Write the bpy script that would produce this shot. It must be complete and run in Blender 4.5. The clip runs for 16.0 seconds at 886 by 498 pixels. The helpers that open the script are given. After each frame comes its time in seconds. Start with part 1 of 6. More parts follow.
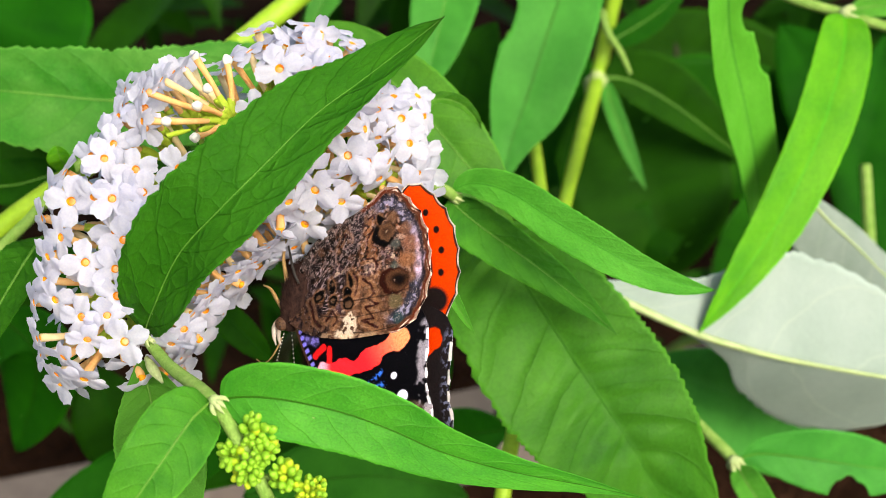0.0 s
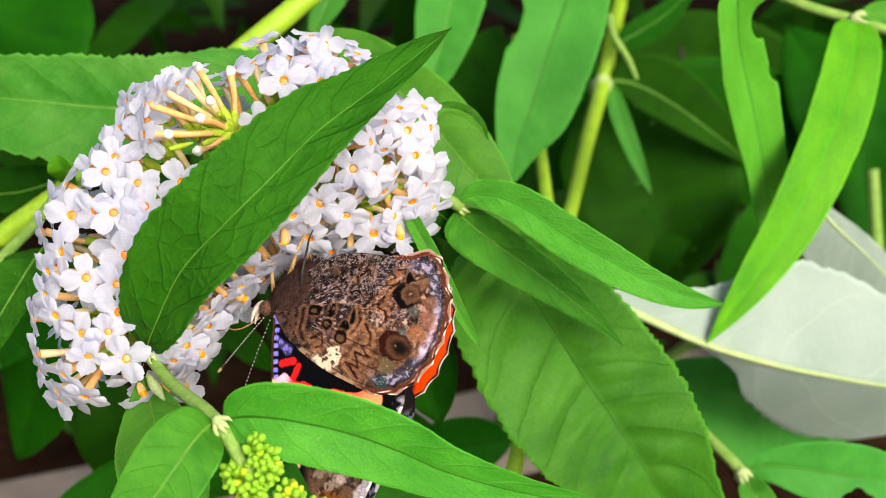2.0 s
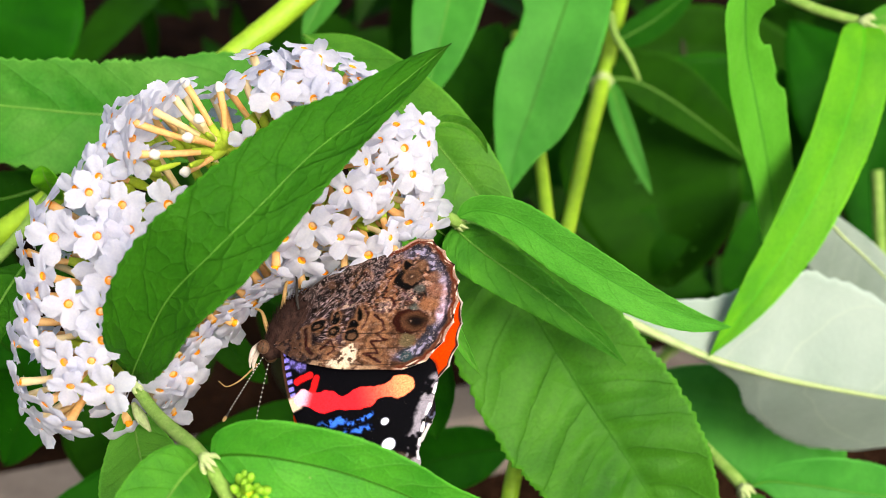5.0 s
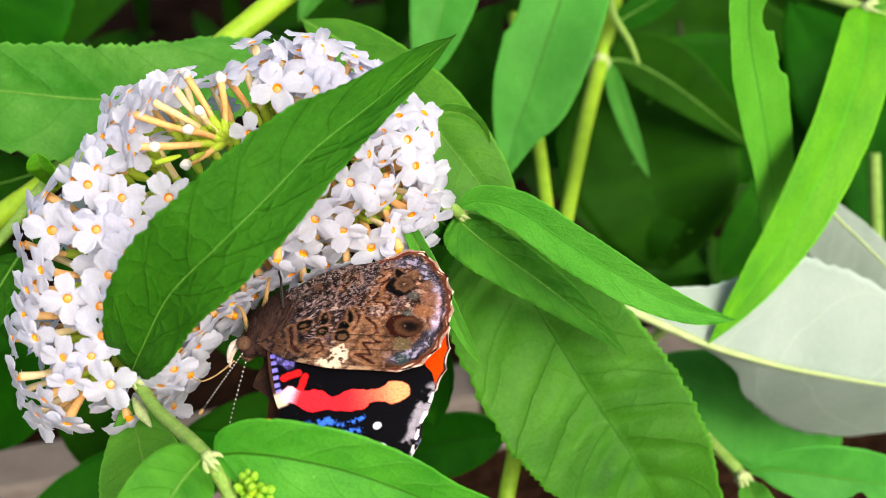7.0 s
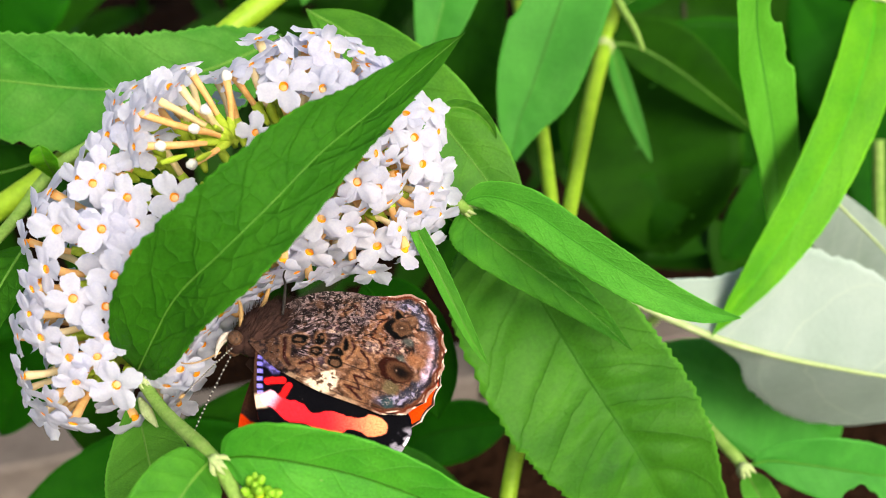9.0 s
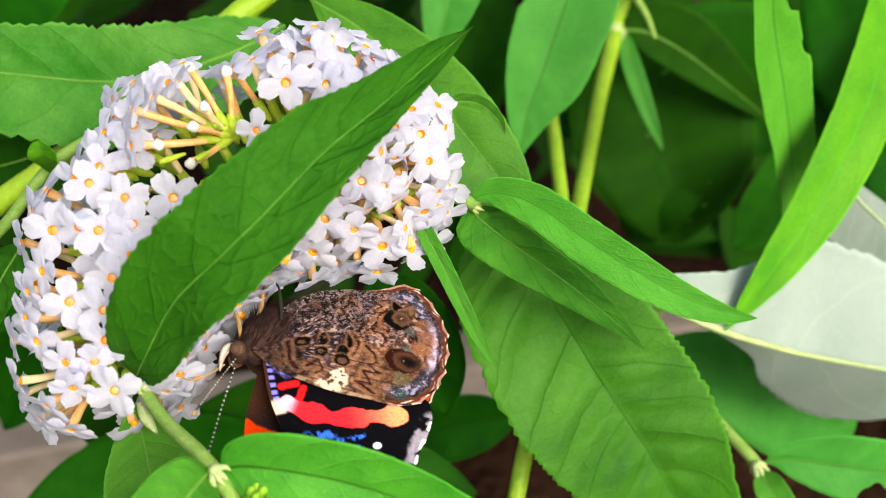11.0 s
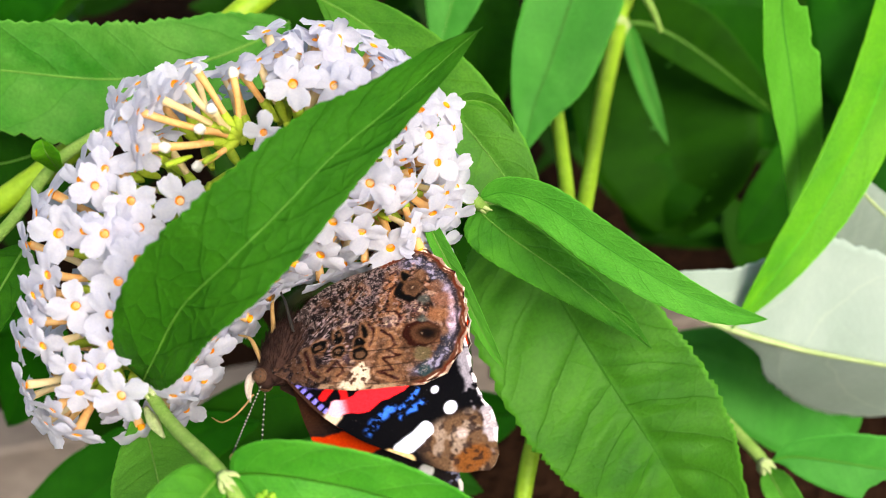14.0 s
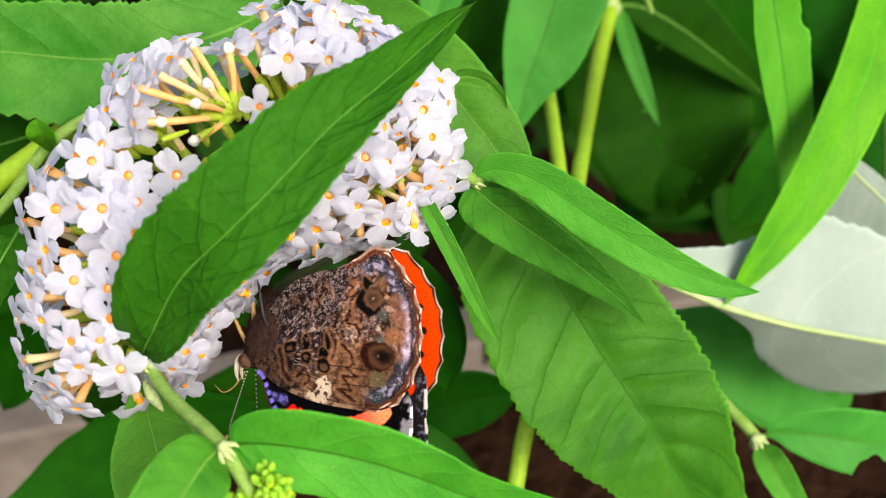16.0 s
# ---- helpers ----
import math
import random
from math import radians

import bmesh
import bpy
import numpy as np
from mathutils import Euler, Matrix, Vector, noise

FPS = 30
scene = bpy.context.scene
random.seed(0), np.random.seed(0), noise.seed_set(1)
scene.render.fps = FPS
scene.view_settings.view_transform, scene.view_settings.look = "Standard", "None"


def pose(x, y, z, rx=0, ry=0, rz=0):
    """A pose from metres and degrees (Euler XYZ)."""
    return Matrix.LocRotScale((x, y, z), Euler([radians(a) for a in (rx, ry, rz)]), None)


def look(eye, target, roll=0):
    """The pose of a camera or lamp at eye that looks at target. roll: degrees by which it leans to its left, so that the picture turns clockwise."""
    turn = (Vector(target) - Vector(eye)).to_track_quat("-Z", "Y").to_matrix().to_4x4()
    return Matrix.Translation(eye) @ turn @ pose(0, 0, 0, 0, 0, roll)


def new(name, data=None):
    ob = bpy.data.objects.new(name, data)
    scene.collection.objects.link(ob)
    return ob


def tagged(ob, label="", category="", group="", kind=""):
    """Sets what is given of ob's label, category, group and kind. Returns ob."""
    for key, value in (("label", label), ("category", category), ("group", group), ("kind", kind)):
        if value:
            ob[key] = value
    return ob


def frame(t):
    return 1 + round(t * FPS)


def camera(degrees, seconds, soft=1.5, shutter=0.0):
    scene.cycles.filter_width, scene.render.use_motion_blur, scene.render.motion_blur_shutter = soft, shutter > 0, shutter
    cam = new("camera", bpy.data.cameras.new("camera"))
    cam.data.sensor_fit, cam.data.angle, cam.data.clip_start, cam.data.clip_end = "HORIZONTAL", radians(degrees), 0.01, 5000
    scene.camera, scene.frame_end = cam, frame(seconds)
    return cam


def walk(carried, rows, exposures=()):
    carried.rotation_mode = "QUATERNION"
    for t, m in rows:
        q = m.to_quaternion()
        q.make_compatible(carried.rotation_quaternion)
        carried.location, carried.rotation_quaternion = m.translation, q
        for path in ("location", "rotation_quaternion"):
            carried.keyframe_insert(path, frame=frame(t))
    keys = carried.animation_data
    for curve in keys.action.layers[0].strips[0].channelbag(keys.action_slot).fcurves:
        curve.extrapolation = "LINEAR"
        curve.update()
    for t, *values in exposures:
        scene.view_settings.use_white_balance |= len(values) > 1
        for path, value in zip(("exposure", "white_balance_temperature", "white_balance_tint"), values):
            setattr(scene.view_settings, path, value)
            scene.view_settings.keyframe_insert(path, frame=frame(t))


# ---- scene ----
import itertools

# ---------------------------------------------------------------- camera
cam = camera(45, 16.0, soft=0.6)
cam.data.dof.use_dof = True
cam.data.dof.focus_distance = 0.176
cam.data.dof.aperture_fstop = 23.0
walk(cam, [
    (0, look((0.00000, -0.14745, 0.50000), (-0.00000, -0.00000, 0.39676), 0.000)),
    (0.5, look((-0.00069, -0.14653, 0.49978), (-0.00095, 0.00105, 0.39672), -0.083)),
    (1, look((-0.00156, -0.14587, 0.50014), (-0.00191, 0.00163, 0.39697), -0.108)),
    (1.5, look((-0.00203, -0.14466, 0.50045), (-0.00181, 0.00254, 0.39686), 0.118)),
    (2, look((-0.00082, -0.14332, 0.50072), (-0.00112, 0.00383, 0.39705), 0.030)),
    (2.5, look((-0.00013, -0.14183, 0.50042), (-0.00046, 0.00522, 0.39661), 0.031)),
    (3, look((0.00057, -0.14043, 0.50043), (0.00033, 0.00655, 0.39652), 0.055)),
    (3.5, look((-0.00007, -0.13886, 0.50075), (0.00007, 0.00775, 0.39632), 0.234)),
    (4, look((-0.00058, -0.13667, 0.50141), (-0.00017, 0.00949, 0.39635), 0.390)),
    (6.5, look((-0.00291, -0.13100, 0.50344), (-0.00179, 0.01244, 0.39470), 0.841)),
    (7, look((-0.00349, -0.13020, 0.50382), (-0.00123, 0.01238, 0.39398), 1.125)),
    (7.5, look((-0.00221, -0.13047, 0.50432), (0.00037, 0.01141, 0.39359), 1.163)),
    (8, look((-0.00167, -0.13007, 0.50500), (0.00039, 0.01142, 0.39375), 1.022)),
    (8.5, look((-0.00316, -0.12860, 0.50583), (-0.00046, 0.01181, 0.39323), 1.421)),
    (9, look((-0.00493, -0.12697, 0.50660), (-0.00228, 0.01281, 0.39322), 1.510)),
    (11.5, look((-0.00462, -0.12014, 0.50528), (-0.00354, 0.01717, 0.38890), 1.088)),
    (12, look((-0.00472, -0.11924, 0.50497), (-0.00328, 0.01773, 0.38819), 1.157)),
    (12.5, look((-0.00558, -0.11888, 0.50535), (-0.00392, 0.01813, 0.38862), 1.194)),
    (13, look((-0.00634, -0.11882, 0.50568), (-0.00437, 0.01810, 0.38885), 1.227)),
    (13.5, look((-0.00579, -0.11865, 0.50622), (-0.00414, 0.01820, 0.38930), 1.177)),
    (14, look((-0.00606, -0.11878, 0.50636), (-0.00478, 0.01778, 0.38910), 1.114)),
    (14.5, look((-0.00688, -0.11908, 0.50604), (-0.00509, 0.01737, 0.38866), 1.145)),
    (15, look((-0.00741, -0.11976, 0.50598), (-0.00494, 0.01633, 0.38820), 1.285)),
    (15.5, look((-0.00739, -0.12023, 0.50530), (-0.00468, 0.01573, 0.38738), 1.221)),
    (16, look((-0.00670, -0.12142, 0.50530), (-0.00390, 0.01403, 0.38678), 1.146)),
], exposures=((0, 0.38, 7000, 7.0), (16, 0.38, 7000, 7.0)))

# ---------------------------------------------------------------- light
world = bpy.data.worlds.new("sky")
scene.world = world
world.use_nodes = True
wn = world.node_tree.nodes
sky = wn.new("ShaderNodeTexSky")
sky.sky_type, sky.sun_disc = "NISHITA", False
sky.sun_elevation, sky.sun_rotation = radians(43), radians(147)
sky.air_density, sky.dust_density, sky.ozone_density = 1.0, 5.0, 0.3
wn["Background"].inputs["Strength"].default_value = 0.18
world.node_tree.links.new(sky.outputs[0], wn["Background"].inputs["Color"])
sun = new("sun", bpy.data.lights.new("sun", "SUN"))
sun.data.energy, sun.data.angle, sun.data.color = 2.35, radians(32), (1.0, 0.96, 0.9)
SUN_FROM = Vector((0.40, -0.62, 0.68))
sun.matrix_world = look(SUN_FROM, (0, 0, 0))

# ---------------------------------------------------------------- materials
FACE = Vector((0, -0.81915, 0.57358))      # the open side of the bush
ASIDE = Vector((1, 0, 0))
RISE = Vector((0, 0.57358, 0.81915))


def shader(name):
    m = bpy.data.materials.new(name)
    m.use_nodes = True
    nt = m.node_tree
    return m, nt, nt.nodes["Principled BSDF"]


def node(nt, kind, **values):
    n = nt.nodes.new(kind)
    for key, value in values.items():
        if key in n.inputs:
            n.inputs[key].default_value = value
    return n


def ramp(nt, source, stops):
    r = nt.nodes.new("ShaderNodeValToRGB")
    els = r.color_ramp.elements
    while len(els) < len(stops):
        els.new(0.5)
    for e, (p, c) in zip(els, stops):
        e.position, e.color = p, (*c, 1)
    nt.links.new(source, r.inputs[0])
    return r.outputs[0]


def maths(nt, op, a, b=None):
    n = nt.nodes.new("ShaderNodeMath")
    n.operation = op
    for k, v in enumerate((a, b)):
        if v is None:
            continue
        if isinstance(v, (int, float)):
            n.inputs[k].default_value = v
        else:
            nt.links.new(v, n.inputs[k])
    return n.outputs[0]


def mixed(nt, how, fac, a, b):
    n = nt.nodes.new("ShaderNodeMix")
    n.data_type, n.blend_type = "RGBA", how
    for k, v in ((0, fac), (6, a), (7, b)):
        if isinstance(v, (int, float)):
            n.inputs[k].default_value = v
        elif isinstance(v, tuple):
            n.inputs[k].default_value = (*v, 1)
        else:
            nt.links.new(v, n.inputs[k])
    return n.outputs[2]


def leaf_material(name, base, light, vein, glow, through_light=0.3, rough=0.42, relief=0.5, veins=11.0, net=3.4, vein_show=0.3, net_show=0.3, flecks=0.90, gloss=0.16, puff=0.07, speckle=0.38, fleck_tone=(0.30, 0.42, 0.16)):
    """A leaf: blotchy green, side veins that run forward to the rim, a net of fine veins, light that comes through."""
    m, nt, bsdf = shader(name)
    uv = nt.nodes.new("ShaderNodeUVMap")
    sep = nt.nodes.new("ShaderNodeSeparateXYZ")
    nt.links.new(uv.outputs[0], sep.inputs[0])
    u, v = sep.outputs[0], sep.outputs[1]
    av = maths(nt, "ABSOLUTE", v)
    info = nt.nodes.new("ShaderNodeObjectInfo")
    even = nt.nodes.new("ShaderNodeCombineXYZ")     # the blade laid out flat, in half widths
    nt.links.new(maths(nt, "MULTIPLY", u, 8.0), even.inputs[0])
    nt.links.new(v, even.inputs[1])
    nt.links.new(maths(nt, "MULTIPLY", info.outputs["Random"], 40.0), even.inputs[2])
    wob = node(nt, "ShaderNodeTexNoise", Scale=1.7, Detail=2.0)
    nt.links.new(even.outputs[0], wob.inputs["Vector"])
    side = maths(nt, "MULTIPLY", maths(nt, "GREATER_THAN", v, 0.0), 0.43)
    ph = maths(nt, "ADD", maths(nt, "SUBTRACT", maths(nt, "MULTIPLY", u, veins), maths(nt, "MULTIPLY", maths(nt, "POWER", av, 1.35), 1.3)), side)
    ph = maths(nt, "ADD", ph, maths(nt, "MULTIPLY", wob.outputs[0], 0.4))
    dist = maths(nt, "ABSOLUTE", maths(nt, "SUBTRACT", maths(nt, "FRACT", ph), 0.5))
    line = ramp(nt, dist, [(0.0, (1, 1, 1)), (0.016, (0.5,) * 3), (0.035, (0.1,) * 3), (0.10, (0, 0, 0))])
    vor = node(nt, "ShaderNodeTexVoronoi", Scale=net)
    vor.feature = "DISTANCE_TO_EDGE"
    warp = nt.nodes.new("ShaderNodeVectorMath")
    warp.operation = "ADD"
    nt.links.new(even.outputs[0], warp.inputs[0])
    less = nt.nodes.new("ShaderNodeVectorMath")
    less.operation = "SCALE"
    less.inputs["Scale"].default_value = 0.35
    nt.links.new(wob.outputs[1], less.inputs[0])
    nt.links.new(less.outputs[0], warp.inputs[1])
    nt.links.new(warp.outputs[0], vor.inputs["Vector"])
    mesh_line = ramp(nt, vor.outputs["Distance"], [(0.0, (net_show,) * 3), (0.012, (net_show * 0.4,) * 3), (0.035, (0, 0, 0))])
    both = mixed(nt, "LIGHTEN", 1.0, line, mesh_line)
    soft = ramp(nt, dist, [(0.0, (1, 1, 1)), (0.12, (0.5,) * 3), (0.4, (0, 0, 0))])
    patch = node(nt, "ShaderNodeTexNoise", Scale=0.9, Detail=4.0, Roughness=0.6)
    grain = node(nt, "ShaderNodeTexNoise", Scale=22.0, Detail=4.0, Roughness=0.65)
    for n in (patch, grain):
        nt.links.new(even.outputs[0], n.inputs["Vector"])
    shade = ramp(nt, patch.outputs[0], [(0.3, base), (0.7, light)])
    shade = mixed(nt, "OVERLAY", speckle, shade, grain.outputs[0])
    colour = mixed(nt, "MIX", maths(nt, "MULTIPLY", both, vein_show), shade, vein)
    rim = ramp(nt, av, [(0.93, (0, 0, 0)), (0.985, (1, 1, 1))])
    colour = mixed(nt, "MIX", maths(nt, "MULTIPLY", rim, 0.45), colour, tuple(1.7 * q for q in light))
    dots = node(nt, "ShaderNodeTexVoronoi", Scale=2.3)
    nt.links.new(even.outputs[0], dots.inputs["Vector"])
    rare = nt.nodes.new("ShaderNodeSeparateColor")
    nt.links.new(dots.outputs["Color"], rare.inputs[0])
    small = ramp(nt, maths(nt, "ADD", dots.outputs["Distance"], maths(nt, "MULTIPLY", grain.outputs[0], 0.06)), [(0.055, (1, 1, 1)), (0.085, (0, 0, 0))])
    fleck = maths(nt, "MULTIPLY", small, maths(nt, "GREATER_THAN", rare.outputs[0], flecks))
    colour = mixed(nt, "MIX", maths(nt, "MULTIPLY", fleck, 0.6), colour, fleck_tone)
    hue = nt.nodes.new("ShaderNodeHueSaturation")
    nt.links.new(colour, hue.inputs["Color"])
    nt.links.new(maths(nt, "ADD", maths(nt, "MULTIPLY", info.outputs["Random"], 0.35), 0.83), hue.inputs["Value"])
    nt.links.new(maths(nt, "ADD", maths(nt, "MULTIPLY", info.outputs["Random"], 0.018), 0.491), hue.inputs["Hue"])
    nt.links.new(hue.outputs[0], bsdf.inputs["Base Color"])
    bsdf.inputs["Roughness"].default_value = rough + 0.04
    bsdf.inputs["Specular IOR Level"].default_value = gloss
    bump = nt.nodes.new("ShaderNodeBump")
    bump.inputs["Strength"].default_value, bump.inputs["Distance"].default_value = relief, 0.0006
    bump.invert = True
    hollow = ramp(nt, vor.outputs["Distance"], [(0.0, (1, 1, 1)), (0.06, (0.6,) * 3), (0.26, (0, 0, 0))])
    high = maths(nt, "ADD", maths(nt, "ADD", maths(nt, "MULTIPLY", both, 0.22), maths(nt, "MULTIPLY", soft, 0.22)), maths(nt, "MULTIPLY", grain.outputs[0], 0.30))
    high = maths(nt, "ADD", high, maths(nt, "MULTIPLY", hollow, puff))
    nt.links.new(high, bump.inputs["Height"])
    nt.links.new(bump.outputs[0], bsdf.inputs["Normal"])
    tr = nt.nodes.new("ShaderNodeBsdfTranslucent")
    nt.links.new(mixed(nt, "MULTIPLY", 1.0, hue.outputs[0], glow), tr.inputs[0])
    mx = nt.nodes.new("ShaderNodeMixShader")
    mx.inputs[0].default_value = through_light
    nt.links.new(bsdf.outputs[0], mx.inputs[1])
    nt.links.new(tr.outputs[0], mx.inputs[2])
    nt.links.new(mx.outputs[0], nt.nodes["Material Output"].inputs[0])
    return m


def plain_material(name, a, b, scale, rough=0.5, relief=0.3, depth=0.0004, glow=0.0, fine=None, detail=4.0, sheen=0.3):
    """Two tones in blotches at real size, with a fine grain and relief."""
    m, nt, bsdf = shader(name)
    tc = nt.nodes.new("ShaderNodeTexCoord")
    n1 = node(nt, "ShaderNodeTexNoise", Scale=scale, Detail=detail, Roughness=0.6)
    n2 = node(nt, "ShaderNodeTexNoise", Scale=fine or scale * 6, Detail=3.0)
    for n in (n1, n2):
        nt.links.new(tc.outputs["Object"], n.inputs["Vector"])
    c = ramp(nt, n1.outputs[0], [(0.32, a), (0.68, b)])
    c = mixed(nt, "OVERLAY", 0.3, c, n2.outputs[0])
    nt.links.new(c, bsdf.inputs["Base Color"])
    bsdf.inputs["Roughness"].default_value = rough
    bsdf.inputs["Specular IOR Level"].default_value = sheen
    bump = nt.nodes.new("ShaderNodeBump")
    bump.inputs["Strength"].default_value, bump.inputs["Distance"].default_value = relief, depth
    nt.links.new(n2.outputs[0], bump.inputs["Height"])
    nt.links.new(bump.outputs[0], bsdf.inputs["Normal"])
    if glow:
        tr = nt.nodes.new("ShaderNodeBsdfTranslucent")
        nt.links.new(c, tr.inputs[0])
        mx = nt.nodes.new("ShaderNodeMixShader")
        mx.inputs[0].default_value = glow
        nt.links.new(bsdf.outputs[0], mx.inputs[1])
        nt.links.new(tr.outputs[0], mx.inputs[2])
        nt.links.new(mx.outputs[0], nt.nodes["Material Output"].inputs[0])
    return m


LEAF_DEEP = leaf_material("leaf_deep_green", (0.019, 0.096, 0.004), (0.036, 0.145, 0.007), (0.012, 0.062, 0.004), (1.5, 1.6, 0.6), 0.22, 0.5, 1.0, veins=9.0, net=2.7, vein_show=0.26, net_show=0.16, puff=0.30, gloss=0.08)
LEAF_BROAD = leaf_material("leaf_broad_green", (0.022, 0.155, 0.010), (0.058, 0.265, 0.019), (0.012, 0.100, 0.006), (1.4, 1.6, 0.6), 0.22, 0.42, 0.9, 9.0, net=2.4, gloss=0.12, puff=0.17, vein_show=0.22, net_show=0.3, flecks=0.80, fleck_tone=(0.20, 0.16, 0.04))
LEAF_MOTTLED = leaf_material("leaf_mottled_green", (0.022, 0.150, 0.006), (0.088, 0.250, 0.034), (0.020, 0.110, 0.008), (1.4, 1.5, 0.6), 0.25, 0.5, 0.7, 9.0, net=2.4, gloss=0.14, puff=0.14, vein_show=0.2, net_show=0.15, flecks=0.70, fleck_tone=(0.26, 0.20, 0.08))
LEAF_MID = leaf_material("leaf_mid_green", (0.036, 0.215, 0.012), (0.080, 0.325, 0.022), (0.11, 0.36, 0.035), (1.5, 1.5, 0.5), 0.3, 0.42, 0.7, veins=10.0, net=2.6, vein_show=0.28, net_show=0.22, puff=0.14, speckle=0.55, gloss=0.22)
LEAF_FRESH = leaf_material("leaf_fresh_green", (0.064, 0.305, 0.024), (0.098, 0.39, 0.036), (0.085, 0.33, 0.03), (1.4, 1.4, 0.4), 0.35, 0.4, 0.7, vein_show=0.22, net_show=0.14, puff=0.20, speckle=0.5)
LEAF_LIME = leaf_material("leaf_lime_green", (0.064, 0.39, 0.013), (0.135, 0.55, 0.015), (0.12, 0.47, 0.012), (1.4, 1.4, 0.4), 0.35, 0.4, 0.6, vein_show=0.22, net_show=0.12, puff=0.16, speckle=0.5)
LEAF_PALE = leaf_material("leaf_pale_green", (0.085, 0.45, 0.032), (0.12, 0.54, 0.048), (0.12, 0.50, 0.05), (1.3, 1.5, 0.6), 0.35, 0.45, 0.4, vein_show=0.15, net_show=0.08, puff=0.12, speckle=0.5)
LEAF_COOL = leaf_material("leaf_cool_green", (0.036, 0.215, 0.022), (0.060, 0.290, 0.034), (0.055, 0.27, 0.03), (1.3, 1.5, 0.6), 0.3, 0.5, 0.25, vein_show=0.12, net_show=0.04)
# shaded copies of the leaf greens: the bush's inner shade is in the colour
LEAF_PAINTED_SHADE = leaf_material("leaf_painted_shade_green", (0.006, 0.052, 0.001), (0.011, 0.080, 0.0015), (0.014, 0.09, 0.003), (1.3, 1.5, 0.5), 0.22, 0.6, 0.35, gloss=0.06, vein_show=0.2, net_show=0.05)
LEAF_PAINTED_HALF_SHADE = leaf_material("leaf_painted_half_shade_green", (0.010, 0.082, 0.005), (0.018, 0.116, 0.008), (0.018, 0.12, 0.008), (1.3, 1.5, 0.5), 0.22, 0.6, 0.4, gloss=0.06, vein_show=0.25, net_show=0.08)
LEAF_UNDER = leaf_material("leaf_felted_underside", (0.235, 0.315, 0.275), (0.310, 0.390, 0.355), (0.38, 0.46, 0.38), (0.8, 1.0, 0.7), 0.2, 0.8, 0.3, 6.0, 1.6, 0.4, speckle=0.1)
RIB = plain_material("leaf_rib", (0.10, 0.28, 0.03), (0.15, 0.36, 0.045), 300, 0.5, glow=0.2)
RIB_PALE = plain_material("pale_rib", (0.36, 0.49, 0.20), (0.45, 0.56, 0.28), 300, 0.6, glow=0.1)
STEM = plain_material("young_stem", (0.23, 0.43, 0.018), (0.33, 0.54, 0.035), 120, 0.5, 0.4, glow=0.1)
STEM_DOWNY = plain_material("downy_stem", (0.17, 0.34, 0.05), (0.27, 0.43, 0.10), 400, 0.8, 0.7, glow=0.1)
NODE_FELT = plain_material("felted_node", (0.34, 0.46, 0.17), (0.48, 0.56, 0.28), 500, 0.9, 0.8)
PETAL = plain_material("white_petal", (0.65, 0.675, 0.83), (0.71, 0.735, 0.885), 420, 0.7, 0.3, 0.0003, glow=0.5, sheen=0.15)
BUD_WHITE = plain_material("white_bud", (0.78, 0.78, 0.74), (0.84, 0.84, 0.80), 420, 0.5, 0.3, 0.0002, glow=0.2)
EYE = plain_material("orange_throat", (0.84, 0.22, 0.0), (0.90, 0.38, 0.005), 900, 0.6, 0.3, 0.0002)
TUBE = plain_material("apricot_tube", (0.86, 0.42, 0.11), (0.87, 0.57, 0.25), 260, 0.6, 0.3, 0.0002, glow=0.25)
TUBE_PALE = plain_material("cream_tube", (0.83, 0.62, 0.27), (0.85, 0.72, 0.44), 260, 0.6, 0.3, 0.0002, glow=0.25)
CALYX = plain_material("green_calyx", (0.36, 0.53, 0.03), (0.50, 0.62, 0.06), 400, 0.6, 0.3, 0.0002, glow=0.2)
BUD_GREEN = plain_material("green_bud", (0.22, 0.50, 0.025), (0.34, 0.62, 0.045), 500, 0.5, 0.3, 0.0002, glow=0.2)
BUD_YELLOW = plain_material("yellow_bud", (0.40, 0.60, 0.02), (0.55, 0.68, 0.04), 500, 0.5, 0.3, 0.0002, glow=0.2)
# earth browns taken darker, so the shade under the bush is in the colour
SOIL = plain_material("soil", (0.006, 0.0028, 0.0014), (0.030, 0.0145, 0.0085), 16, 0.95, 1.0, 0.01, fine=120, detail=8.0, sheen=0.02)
BOARD = plain_material("weathered_board", (0.12, 0.10, 0.09), (0.19, 0.165, 0.15), 18, 0.85, 0.6, 0.002, fine=90, detail=6.0)
# leaf green with the shade at the back of the bush put in
FOLIAGE = plain_material("far_leaf_painted_shade_green", (0.006, 0.040, 0.001), (0.012, 0.066, 0.002), 22, 0.5, 0.3, 0.001, glow=0.2, sheen=0.08)
TWIG = plain_material("dry_twig", (0.015, 0.022, 0.006), (0.03, 0.038, 0.010), 120, 0.8, 0.6)


# ---------------------------------------------------------------- helpers for shapes
def thing(name, base, label, category, group="", kind=""):
    ob = new(name)
    ob.location = base
    ob.empty_display_size = 0.005
    tagged(ob, label, category, group, kind)
    return ob


def base_of(ob):
    while ob.parent:
        ob = ob.parent
    return Vector(ob.location)


def part(name, bm, material, parent, label=""):
    """Links a bmesh, drawn in world places, as one mesh under a thing or under a part of it."""
    me = bpy.data.meshes.new(name)
    bmesh.ops.translate(bm, verts=bm.verts, vec=-base_of(parent))
    bm.to_mesh(me)
    bm.free()
    for m in material if isinstance(material, (list, tuple)) else [material]:
        me.materials.append(m)
    for p in me.polygons:
        p.use_smooth = True
    ob = new(name, me)
    ob.parent = parent
    if label:
        tagged(ob, label)
    return ob


